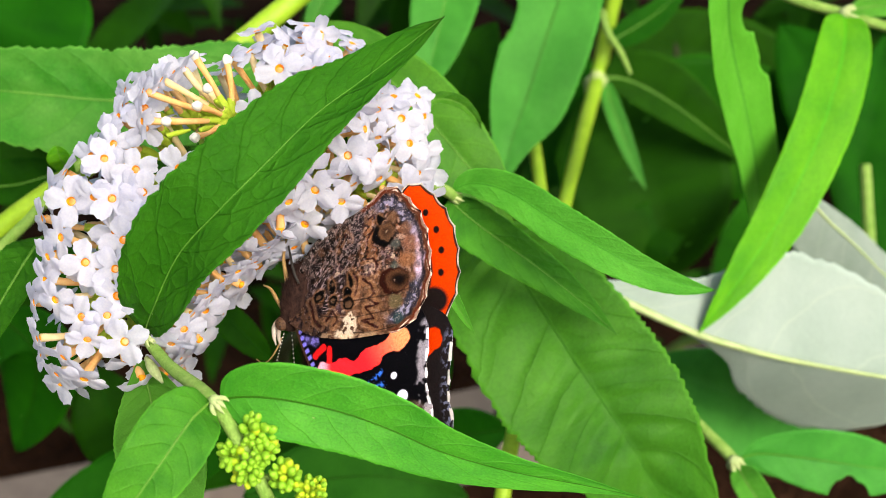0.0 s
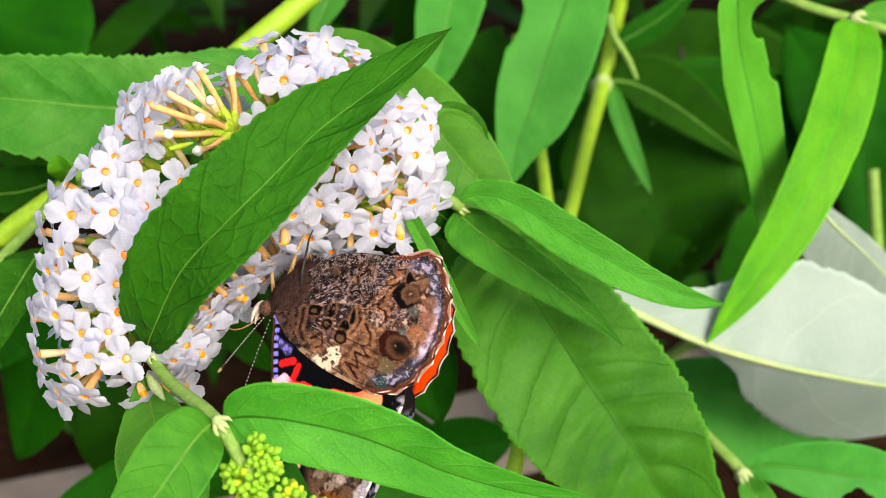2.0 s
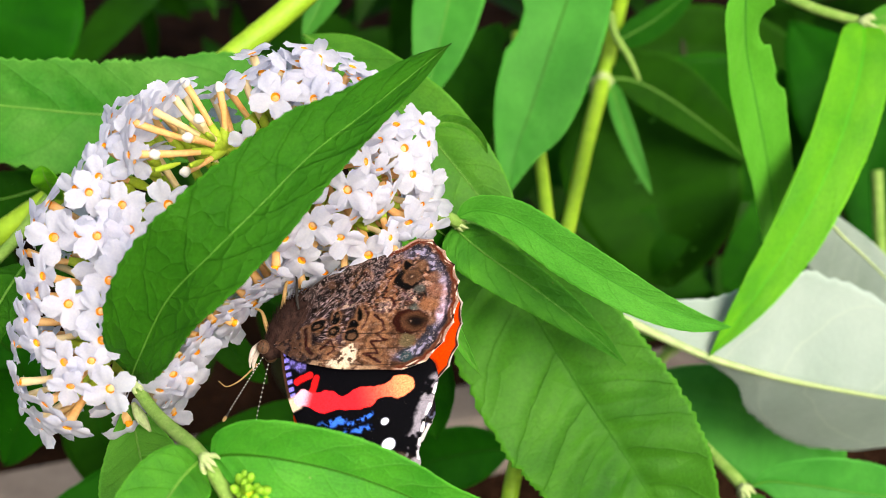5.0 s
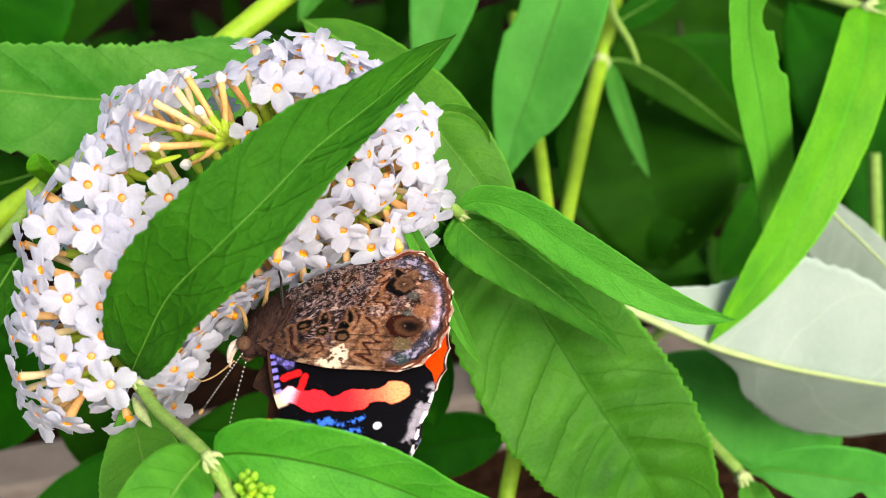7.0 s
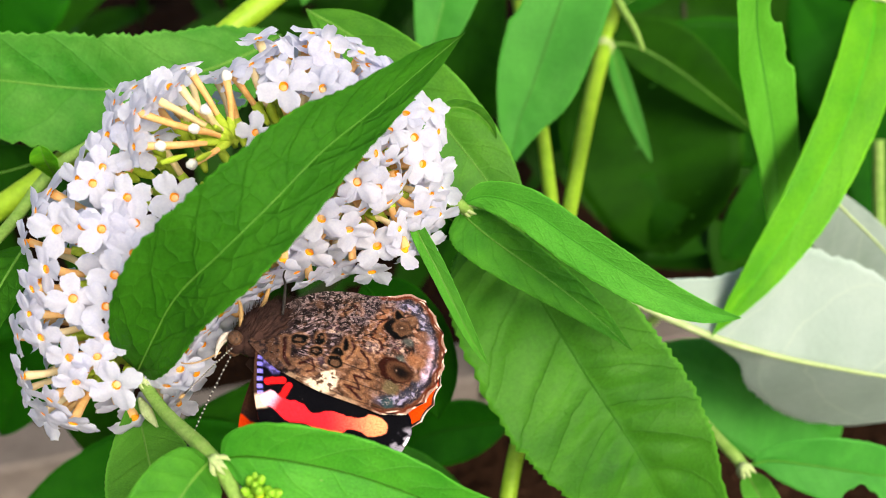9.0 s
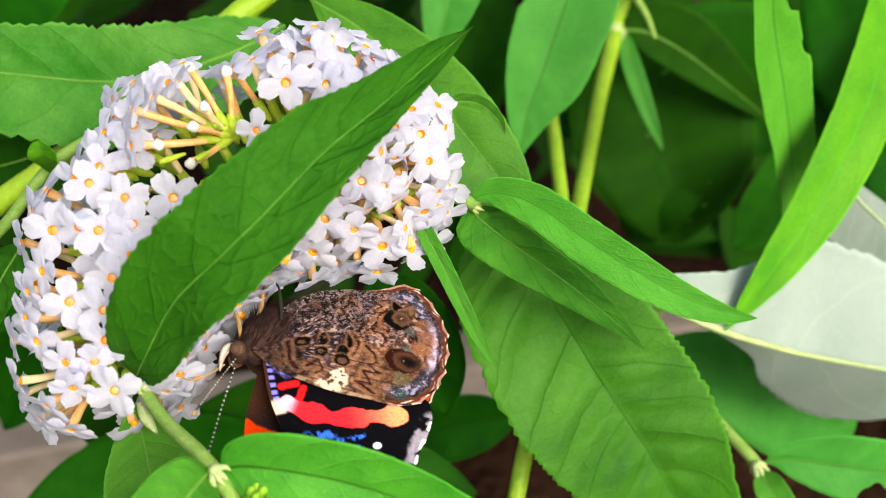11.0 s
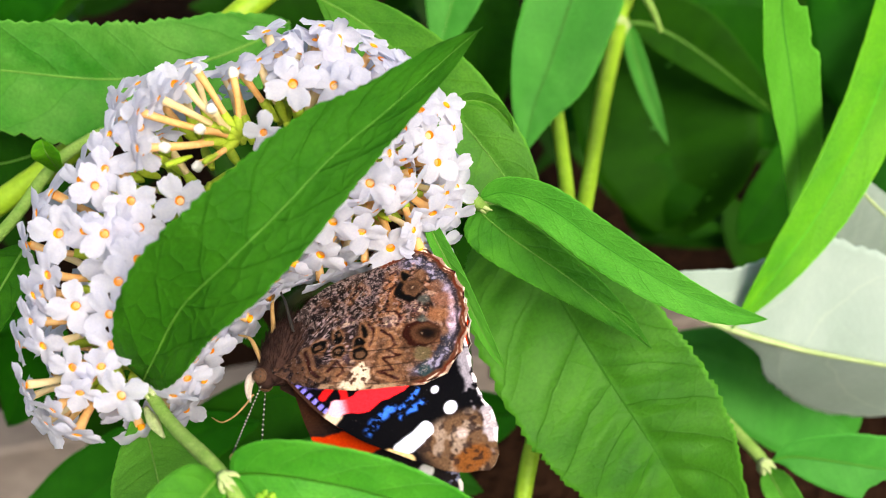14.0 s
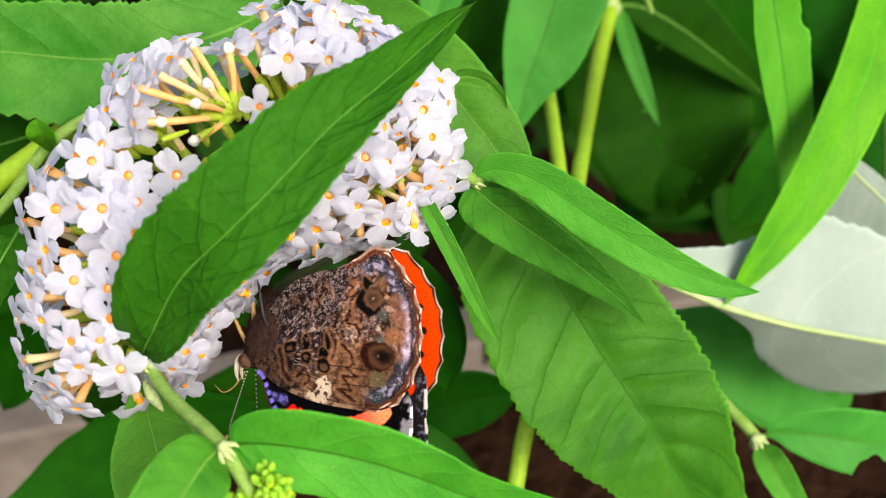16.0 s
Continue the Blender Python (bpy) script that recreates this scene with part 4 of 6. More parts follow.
# the cymes that face outwards: how far along the stalk each one springs, then its florets
# (millimetres, the way each one faces, and its size)
CYMES = (
    (0.62, ((-27.2, 15.3, 422.7, -0.02, -0.72, 0.69, 1.15), (-32.9, 29.7, 423.2, -0.26, 0.12, 0.96, 1.10), (-30.0, 29.6, 421.9, -0.06, 0.12, 0.99, 1.05), (-25.1, 29.6, 421.9, 0.15, 0.12, 0.98, 1.10), (-24.3, 31.1, 423.6, 0.15, 0.12, 0.98, 0.90), (-32.9, 20.5, 423.5, -0.46, 0.02, 0.89, 1.00), (-35.8, 18.8, 422.8, -0.70, -0.09, 0.71, 0.95), (-29.1, 18.8, 423.6, -0.35, -0.11, 0.93, 0.90), (-21.4, 16.1, 422.0, -0.38, -0.73, 0.57, 1.05), (-22.4, 22.2, 423.2, 0.08, -0.26, 0.96, 1.10), (-19.9, 21.1, 422.5, 0.29, -0.33, 0.90, 1.05))),  # crest
    (0.67, ((-19.8, 31.1, 422.4, 0.15, 0.12, 0.98, 1.00), (-16.2, 30.7, 420.4, 0.41, 0.07, 0.91, 1.00), (-15.0, 29.9, 418.5, 0.38, -0.04, 0.92, 0.95), (-12.6, 29.5, 417.0, 0.56, -0.10, 0.82, 0.95), (-18.0, 16.5, 420.9, 0.18, -0.64, 0.75, 1.00), (-31.0, 8.6, 418.6, -0.21, -0.83, 0.52, 0.85), (-10.9, 29.9, 417.4, 0.67, -0.09, 0.73, 0.80))),  # crest_tip
    (0.39, ((-55.5, 21.1, 415.9, -0.83, -0.31, 0.47, 0.95), (-52.4, 23.0, 417.6, -0.46, 0.02, 0.89, 1.00), (-48.3, 17.0, 419.0, -0.30, -0.62, 0.72, 1.00), (-45.4, 18.9, 420.1, 0.18, -0.64, 0.75, 1.05), (-44.7, 25.9, 419.6, -0.18, 0.12, 0.98, 0.95), (-54.9, 16.7, 415.4, -0.84, -0.43, 0.33, 0.90), (-54.7, 12.4, 415.2, -0.61, -0.56, 0.56, 1.00), (-49.5, 11.2, 417.5, 0.27, -0.81, 0.52, 1.05), (-48.7, 7.0, 415.9, 0.18, -0.92, 0.36, 0.95), (-55.7, 9.2, 413.8, -0.50, -0.69, 0.53, 1.00), (-54.1, 6.2, 413.5, 0.09, -0.89, 0.45, 0.90))),  # shoulder
    (0.27, ((-58.4, 6.5, 411.0, -0.41, -0.83, 0.39, 1.00), (-55.4, 4.4, 411.8, 0.47, -0.69, 0.55, 1.00), (-49.6, 1.2, 411.6, -0.01, -0.85, 0.53, 1.00), (-42.6, 1.2, 411.8, -0.02, -0.72, 0.69, 1.10), (-65.3, 11.2, 405.2, -0.68, -0.15, 0.72, 1.10), (-67.3, 8.8, 403.0, -0.81, -0.47, 0.36, 1.10), (-60.9, 0.4, 406.0, 0.18, -0.83, 0.53, 1.15), (-56.5, -1.1, 407.6, -0.11, -0.99, 0.02, 1.00), (-53.2, -2.0, 408.1, 0.27, -0.76, 0.59, 1.05), (-50.9, -1.4, 409.2, -0.30, -0.75, 0.58, 0.90), (-48.1, -1.7, 409.1, 0.27, -0.76, 0.59, 1.00))),  # flank
    (0.14, ((-48.3, -4.7, 405.7, -0.01, -0.89, 0.45, 1.05), (-51.0, -6.9, 403.4, -0.01, -0.79, 0.62, 1.05), (-57.1, -8.9, 400.4, 0.27, -0.81, 0.52, 1.05), (-52.1, -10.1, 400.0, 0.09, -0.78, 0.61, 1.00), (-51.7, -12.9, 396.7, -0.01, -0.85, 0.53, 1.05), (-68.7, 5.4, 399.3, -0.79, -0.58, 0.19, 1.00), (-62.2, -4.1, 401.9, -0.49, -0.79, 0.37, 1.05), (-64.7, -5.1, 398.7, -0.60, -0.79, 0.11, 1.00), (-64.9, -7.8, 395.9, -0.60, -0.74, 0.32, 1.05), (-62.4, -11.4, 394.7, -0.33, -0.93, 0.18, 1.00))),  # belly
    (0.02, ((-57.4, -14.8, 393.9, -0.22, -0.92, 0.32, 1.05), (-53.1, -15.0, 394.4, 0.31, -0.93, 0.19, 0.95), (-50.4, -17.4, 391.0, -0.11, -0.89, 0.44, 1.10), (-60.6, -17.8, 388.0, -0.48, -0.86, -0.18, 1.05), (-57.2, -19.9, 385.2, -0.09, -0.94, -0.31, 1.10), (-56.2, -17.3, 391.3, 0.10, -0.99, -0.04, 0.95), (-66.2, -13.2, 388.1, -0.77, -0.63, 0.11, 1.00), (-67.6, -8.0, 391.5, -0.79, -0.58, 0.19, 1.00), (-41.0, -10.0, 390.5, 0.76, -0.50, -0.41, 0.9), (-41.9, -13.0, 389.9, 0.42, -0.91, 0.05, 0.95), (-43.7, -15.4, 388.8, -0.00, -0.95, -0.31, 0.95), (-42.0, -13.8, 387.0, 0.80, -0.40, -0.44, 0.85), (-38.9, -6.5, 391.6, 0.66, -0.57, -0.48, 0.95))),  # foot
    (0.79, ((-8.6, 21.9, 414.2, 0.18, -0.26, 0.95, 1.05), (-4.5, 27.6, 411.5, 0.56, -0.10, 0.82, 1.00), (-3.3, 26.3, 408.0, 0.79, -0.48, 0.38, 0.95), (-7.2, 19.0, 411.4, 0.27, -0.76, 0.59, 1.05), (-11.1, 15.4, 415.0, -0.11, -0.65, 0.75, 0.85), (-5.8, 17.4, 407.3, 0.47, -0.75, 0.47, 1.00), (-3.2, 23.3, 401.7, 0.74, -0.67, 0.06, 1.00), (-4.4, 17.0, 401.3, 0.54, -0.82, -0.16, 1.00), (-6.5, 13.2, 400.3, 0.27, -0.92, -0.30, 1.10))),  # end
    (0.79, ((-15.9, 7.5, 410.5, -0.20, -0.91, 0.35, 1.10), (-12.7, 8.9, 408.5, 0.19, -0.95, 0.24, 1.00), (-13.1, 9.0, 396.6, 0.18, -0.97, 0.16, 1.15), (-9.4, 10.5, 399.2, 0.79, -0.54, 0.30, 0.80), (-14.2, 10.7, 389.5, 0.17, -0.92, -0.35, 1.10), (-21.0, 11.2, 391.2, -0.11, -0.99, -0.05, 1.10), (-23.8, 5.5, 398.0, -0.20, -0.98, 0.02, 1.10), (-17.3, 6.1, 402.2, 0.10, -0.99, -0.12, 1.10), (-21.4, 4.4, 405.6, -0.20, -0.97, 0.15, 1.10))),  # underside
    (0.43, ((-36.7, -3.4, 392.0, 0.70, -0.45, -0.56, 0.85), (-34.8, -0.9, 392.6, 0.45, -0.76, -0.46, 0.9), (-32.4, 1.7, 392.6, 0.38, -0.65, -0.66, 1.05), (-30.4, 4.3, 393.7, 0.59, -0.62, -0.51, 1.10), (-28.1, 5.5, 395.7, 0.70, -0.45, -0.56, 1.10), (-26.6, 9.5, 390.3, 0.45, -0.76, -0.46, 1.00), (-29.6, 9.0, 388.0, 0.38, -0.65, -0.66, 0.95), (-24.2, 8.7, 389.3, 0.59, -0.62, -0.51, 1.00), (-31.8, 4.7, 389.1, 0.70, -0.45, -0.56, 0.90), (-18.9, 12.4, 387.8, 0.45, -0.76, -0.46, 1.05))),  # strip
)


def build_panicle():
    rnd = random.Random(11)
    base = Vector((-0.05003, -0.00995, 0.38604))
    head = thing("flower_panicle", base, "arching panicle of small white buddleia flowers with orange throats", "flower")
    axis = spline([(-0.05366, -0.00348, 0.38132), (-0.05212, 0.00571, 0.38922), (-0.04581, 0.01457, 0.39838), (-0.03591, 0.01978, 0.40408), (-0.02539, 0.02194, 0.40542), (-0.01823, 0.02231, 0.40073), (-0.01548, 0.02068, 0.39492)], 60)
    wide = [r[0] for r in spline([(0.0178, 0, 0), (0.0195, 0, 0), (0.0197, 0, 0), (0.0188, 0, 0), (0.0185, 0, 0), (0.0152, 0, 0), (0.0118, 0, 0)], 60)]
    bm = bmesh.new()
    tube(bm, axis[::6], [0.0016, 0.0015, 0.0013, 0.0011, 0.0008], 10, 40)
    part("flower_stalk", bm, CALYX, head, "pale green central stalk")
    meshes = [corolla_mesh(k, 0) for k in range(9)]
    drooping = [corolla_mesh(20 + k, 1) for k in range(6)]
    tubes = [rod_mesh("tube", [(0, 0, 0), (0.0004 * b, 0.0002, -0.004), (0, 0, -0.0095)], [0.00074, 0.00058, 0.00050], m) for b, m in ((0, TUBE), (1, TUBE), (-1, TUBE_PALE))]
    calyx = rod_mesh("calyx", [(0, 0, -0.0066), (0, 0, -0.0088), (0, 0, -0.0112)], [0.0007, 0.00088, 0.0004], CALYX)
    bud_mesh = bmesh.new()
    ball(bud_mesh, (0, 0, 0.0002), ((0.00095, 0, 0), (0, 0.00095, 0), (0, 0, 0.0011)), 10, 7, 0, 0.25)
    bud = bpy.data.meshes.new("bud")
    bud_mesh.to_mesh(bud)
    bud_mesh.free()
    bud.materials.append(BUD_WHITE)
    for p in bud.polygons:
        p.use_smooth = True

    def put(mesh, name, at, way, size=1.0, root=None, tube_long=1.0):
        """A floret or bud that faces way, with its tube and calyx running back to the root of its cyme."""
        way = Vector(way).normalized()
        turned = way.to_track_quat("Z", "Y").to_matrix().to_4x4() @ Matrix.Rotation(rnd.uniform(0, 6.28), 4, "Z")
        ob = new(name, mesh)
        ob.parent = head
        ob.matrix_basis = Matrix.Translation(Vector(at) - base) @ turned @ Matrix.Scale(size, 4)
        lean = Matrix.Identity(4)
        if root is not None:
            back = turned.to_3x3().inverted() @ (Vector(at) - Vector(root)).normalized()
            back = (back + Vector((0, 0, 0.55))).normalized()
            lean = back.to_track_quat("Z", "Y").to_matrix().to_4x4()
        for kind, mesh_kind in (("tube", rnd.choice(tubes)), ("calyx", calyx)):
            t = new(kind, mesh_kind)
            t.parent = ob
            t.matrix_basis = Matrix.Translation((0, 0, -0.0006)) @ lean @ Matrix.Diagonal((1, 1, tube_long, 1))
        return ob

    placed = []
    gap_at = Vector((-0.03710, 0.00931, 0.41703))
    gap_crest = Vector((-0.02520, 0.01300, 0.41950))
    gap_mid = Vector((-0.04679, 0.00331, 0.41195))

    def free(p, least):
        return all((p - q).length > least for q in placed)

    for s, florets in CYMES:
        for x, y, z, a, b, c, size in florets:
            p = Vector((x, y, z)) / 1000
            near = min(axis, key=lambda q: (q - p).length)
            placed.append(p)
            put(rnd.choice(meshes), "floret", p, (a, b, c), size, near.lerp(axis[int(s * 60)], 0.35))
    for inner in (0, 1):
        for _ in range(6000):
            s = rnd.random()
            k = min(int(s * 60), 59)
            c, r = axis[k], wide[k]
            tan = (axis[k + 1] - axis[k]).normalized()
            side = FACE.cross(tan).normalized()
            up = tan.cross(side)
            a = rnd.uniform(-math.pi, math.pi)
            if abs(a) > 2.4:
                continue
            way = up * math.cos(a) + side * math.sin(a)
            if s < 0.05:
                way = (way - tan * rnd.uniform(0.2, 1.0)).normalized()
            if s > 0.9:
                way = (way + tan * rnd.uniform(0, 1.3)).normalized()
            low = max(way.dot(ASIDE * 0.75 - RISE * 0.66), 0.0)
            r = r * (1 - 0.42 * low * max(0.0, 1 - s / 0.35))
            if s < 0.6:
                r *= 1 - 0.17 * max(way.dot(RISE * 0.35 - ASIDE * 0.8), 0.0)
            p = c + way * r * (rnd.uniform(0.90, 1.08) if not inner else rnd.uniform(0.70, 0.84))
            if (p - gap_at).length < 0.0112 or (p - gap_crest).length < 0.0070 or (p - gap_mid).length < 0.0050:
                continue
            if not free(p, (0.0061 if s < 0.6 and low < 0.3 else 0.0042) if not inner else (0.0068 if s < 0.6 and low < 0.3 else 0.0044)):
                continue
            placed.append(p)
            lean = Vector((rnd.uniform(-1, 1), rnd.uniform(-1, 1), rnd.uniform(-1, 1))) * 0.45
            droop = s > 0.55 or low > 0.3
            put(rnd.choice(drooping if droop else meshes), "floret", p, way + lean * (2.2 if droop else 1.3) + FACE * (-0.65 if droop else 0.4) - (RISE * 0.7 if droop else Vector()), rnd.uniform(0.85, 1.08), c)
    # the open place where the tubes of the next cymes and closed buds show
    root = Vector((-0.03538, 0.01249, 0.41460))
    for tip, closed in (((-0.04082, 0.01491, 0.42502), 1), ((-0.03592, 0.01632, 0.42356), 1), ((-0.03824, 0.01001, 0.42151), 1), ((-0.03967, 0.00753, 0.41971), 1), ((-0.04435, 0.00523, 0.41817), 1), ((-0.03980, 0.00377, 0.41608), 1),
                        ((-0.04272, 0.01303, 0.42409), 0), ((-0.04561, 0.01005, 0.42331), 0), ((-0.04834, 0.00809, 0.42226), 0), ((-0.04796, 0.00345, 0.41912), 0)):
        tip = Vector(tip)
        way = tip - root
        put(bud if closed else rnd.choice(meshes), "bud" if closed else "floret", tip, way, 0.85 if closed else 0.9, None, min(way.length / 0.0098, 1.7))
    for tip in ((-0.03722, 0.00382, 0.41790), (-0.04150, 0.00522, 0.41642), (-0.03562, 0.00653, 0.42003)):
        tip = Vector(tip)
        way = tip - root
        m = new("calyx", calyx)
        m.parent = head
        m.matrix_basis = Matrix.Translation(tip - base) @ way.to_track_quat("Z", "Y").to_matrix().to_4x4() @ Matrix.Translation((0, 0, 0.0105)) @ Matrix.Diagonal((0.55, 0.55, 1.0, 1))
    return head


build_panicle()


def build_bud_cluster():
    """The next spray of tight green buds, hanging from the lower node."""
    rnd = random.Random(3)
    base = Vector((-0.03227, -0.03221, 0.39086))
    head = thing("bud_cluster", base, "hanging spray of tight yellow-green flower buds", "flower bud")
    line = spline([(-0.03227, -0.03221, 0.39086), (-0.02997, -0.03449, 0.38585), (-0.02806, -0.03619, 0.38169), (-0.02232, -0.03670, 0.37921), (-0.01820, -0.03674, 0.37741)], 30)
    bm = bmesh.new()
    tube(bm, line[::5], [0.0007, 0.0006, 0.0005, 0.0004], 8, 30)
    part("flower_stalk", bm, STEM_DOWNY, head)
    bm = bmesh.new()
    tube(bm, [(-0.02872, -0.03521, 0.38483), (-0.02605, -0.03521, 0.38657), (-0.02300, -0.03436, 0.38953)], [0.0003, 0.00025, 0.0001], 6, 12)
    part("tendril", bm, STEM, head)
    def bud_of(material):
        bm = bmesh.new()
        ball(bm, (0, 0, 0.0003), ((0.00064, 0, 0), (0, 0.00064, 0), (0, 0, 0.00086)), 10, 7, 0, 0.15)
        me = bpy.data.meshes.new("bud")
        bm.to_mesh(me)
        bm.free()
        me.materials.append(material)
        for p in me.polygons:
            p.use_smooth = True
        return me

    green, yellow = bud_of(BUD_GREEN), bud_of(BUD_YELLOW)
    for centre, r, many, ripe in (((-0.02720, -0.03326, 0.38691), 0.0024, 44, 0.1), ((-0.03126, -0.03500, 0.38407), 0.0019, 26, 0.05), ((-0.02891, -0.03600, 0.38235), 0.0022, 36, 0.15),
                                  ((-0.02638, -0.03450, 0.38476), 0.0018, 24, 0.1), ((-0.02344, -0.03680, 0.38145), 0.0020, 36, 0.3), ((-0.01949, -0.03790, 0.37953), 0.0020, 50, 0.8)):
        centre = Vector(centre) + Vector((0.0005, -0.0021, 0.0021))
        foot = min(line, key=lambda q: (q - centre).length)
        bm = bmesh.new()
        tube(bm, [foot, foot.lerp(centre, 0.5) + Vector((0, -0.0003, -0.0003)), centre], [0.0004, 0.00034, 0.0003], 6, 8)
        part("flower_stalk", bm, STEM, head)
        got = []
        for _ in range(1500):
            v = Vector((rnd.gauss(0, 1), rnd.gauss(0, 1), rnd.gauss(0, 1))).normalized()
            p = centre + v * r * rnd.uniform(0.45, 1.0)
            if len(got) >= many or any((p - q).length < 0.00086 for q in got):
                continue
            got.append(p)
            ob = new("bud", yellow if rnd.random() < ripe else green)
            ob.parent = head
            way = v + (centre - foot).normalized() * 0.6 + RISE * 0.3
            ob.matrix_basis = Matrix.Translation(p - base) @ way.to_track_quat("Z", "Y").to_matrix().to_4x4() @ Matrix.Scale(rnd.uniform(0.75, 1.1) * (0.8 if ripe > 0.5 else 1.0), 4)


build_bud_cluster()



# ---------------------------------------------------------------- butterfly
def lattice(seed, n=64):
    return np.random.RandomState(seed).rand(n, n)


def grain(x, z, size, seed):
    """Smooth noise from 0 to 1 on a plane; size in millimetres."""
    g = lattice(seed)
    u, v = x / size + 100.3, z / size + 100.7
    i, j = np.floor(u).astype(int), np.floor(v).astype(int)
    f, h = u - i, v - j
    f, h = f * f * (3 - 2 * f), h * h * (3 - 2 * h)
    n = g.shape[0]
    a, b = g[i % n, j % n], g[(i + 1) % n, j % n]
    c, d = g[i % n, (j + 1) % n], g[(i + 1) % n, (j + 1) % n]
    return (a * (1 - f) + b * f) * (1 - h) + (c * (1 - f) + d * f) * h


def fractal(x, z, size, seed):
    return (grain(x, z, size, seed) + 0.5 * grain(x, z, size / 2, seed + 1) + 0.25 * grain(x, z, size / 4, seed + 2)) / 1.75


def step(a, b, v):
    t = np.clip((v - a) / (b - a), 0, 1)
    return t * t * (3 - 2 * t)


def lay(col, mask, tone):
    return col * (1 - mask[:, None]) + np.array(tone)[None, :] * mask[:, None]


def near_line(x, z, points):
    """Distance in millimetres to a broken line, and how far along it (0 to 1)."""
    best, along = np.full(x.shape, 1e9), np.zeros(x.shape)
    n = len(points) - 1
    for k, ((ax, az), (bx, bz)) in enumerate(zip(points, points[1:])):
        dx, dz = bx - ax, bz - az
        t = np.clip(((x - ax) * dx + (z - az) * dz) / (dx * dx + dz * dz), 0, 1)
        d = np.hypot(x - ax - t * dx, z - az - t * dz)
        along = np.where(d < best, (k + t) / n, along)
        best = np.minimum(best, d)
    return best, along


def spot(x, z, at, r, soft=0.25, stretch=1.0, turn=0.0):
    dx, dz = x - at[0], z - at[1]
    c, s = math.cos(radians(turn)), math.sin(radians(turn))
    d = np.hypot((dx * c + dz * s) / stretch, -dx * s + dz * c)
    return 1 - step(r - soft, r + soft, d)


HIND_EDGE = [(-2.65, 0.04), (-1.08, -1.91), (2.23, -4.85), (5.98, -7.07), (10.41, -8.29), (14.92, -7.98), (18.80, -7.06), (22.60, -6.90), (25.90, -7.25), (28.00, -5.60),
             (28.95, -2.40), (29.35, 0.95), (28.85, 4.40), (27.35, 7.90), (25.25, 11.10), (22.60, 13.60), (18.90, 15.35), (14.94, 15.04), (11.04, 12.95), (6.83, 10.54), (3.40, 7.94), (0.02, 4.64)]
FORE_EDGE = [(-0.89, -0.68), (-1.02, 0.33), (-0.96, 4.73), (-0.66, 9.22), (0.05, 12.81), (1.36, 17.29), (3.65, 21.88), (5.70, 25.81), (7.91, 29.38), (10.51, 31.63), (12.87, 32.69),
             (15.76, 30.10), (18.05, 26.74), (18.45, 23.99), (19.34, 21.63), (20.92, 18.52), (23.15, 14.58), (23.11, 10.23), (17.21, 4.98), (8.86, 1.49), (1.90, -0.79)]


def beyond(x, z, a, b, inside):
    """Signed distance in millimetres from the line a-b, positive on the side of the point given."""
    ln = math.hypot(b[0] - a[0], b[1] - a[1])
    nx, nz = -(b[1] - a[1]) / ln, (b[0] - a[0]) / ln
    if (inside[0] - a[0]) * nx + (inside[1] - a[1]) * nz < 0:
        nx, nz = -nx, -nz
    return (x - a[0]) * nx + (z - a[1]) * nz


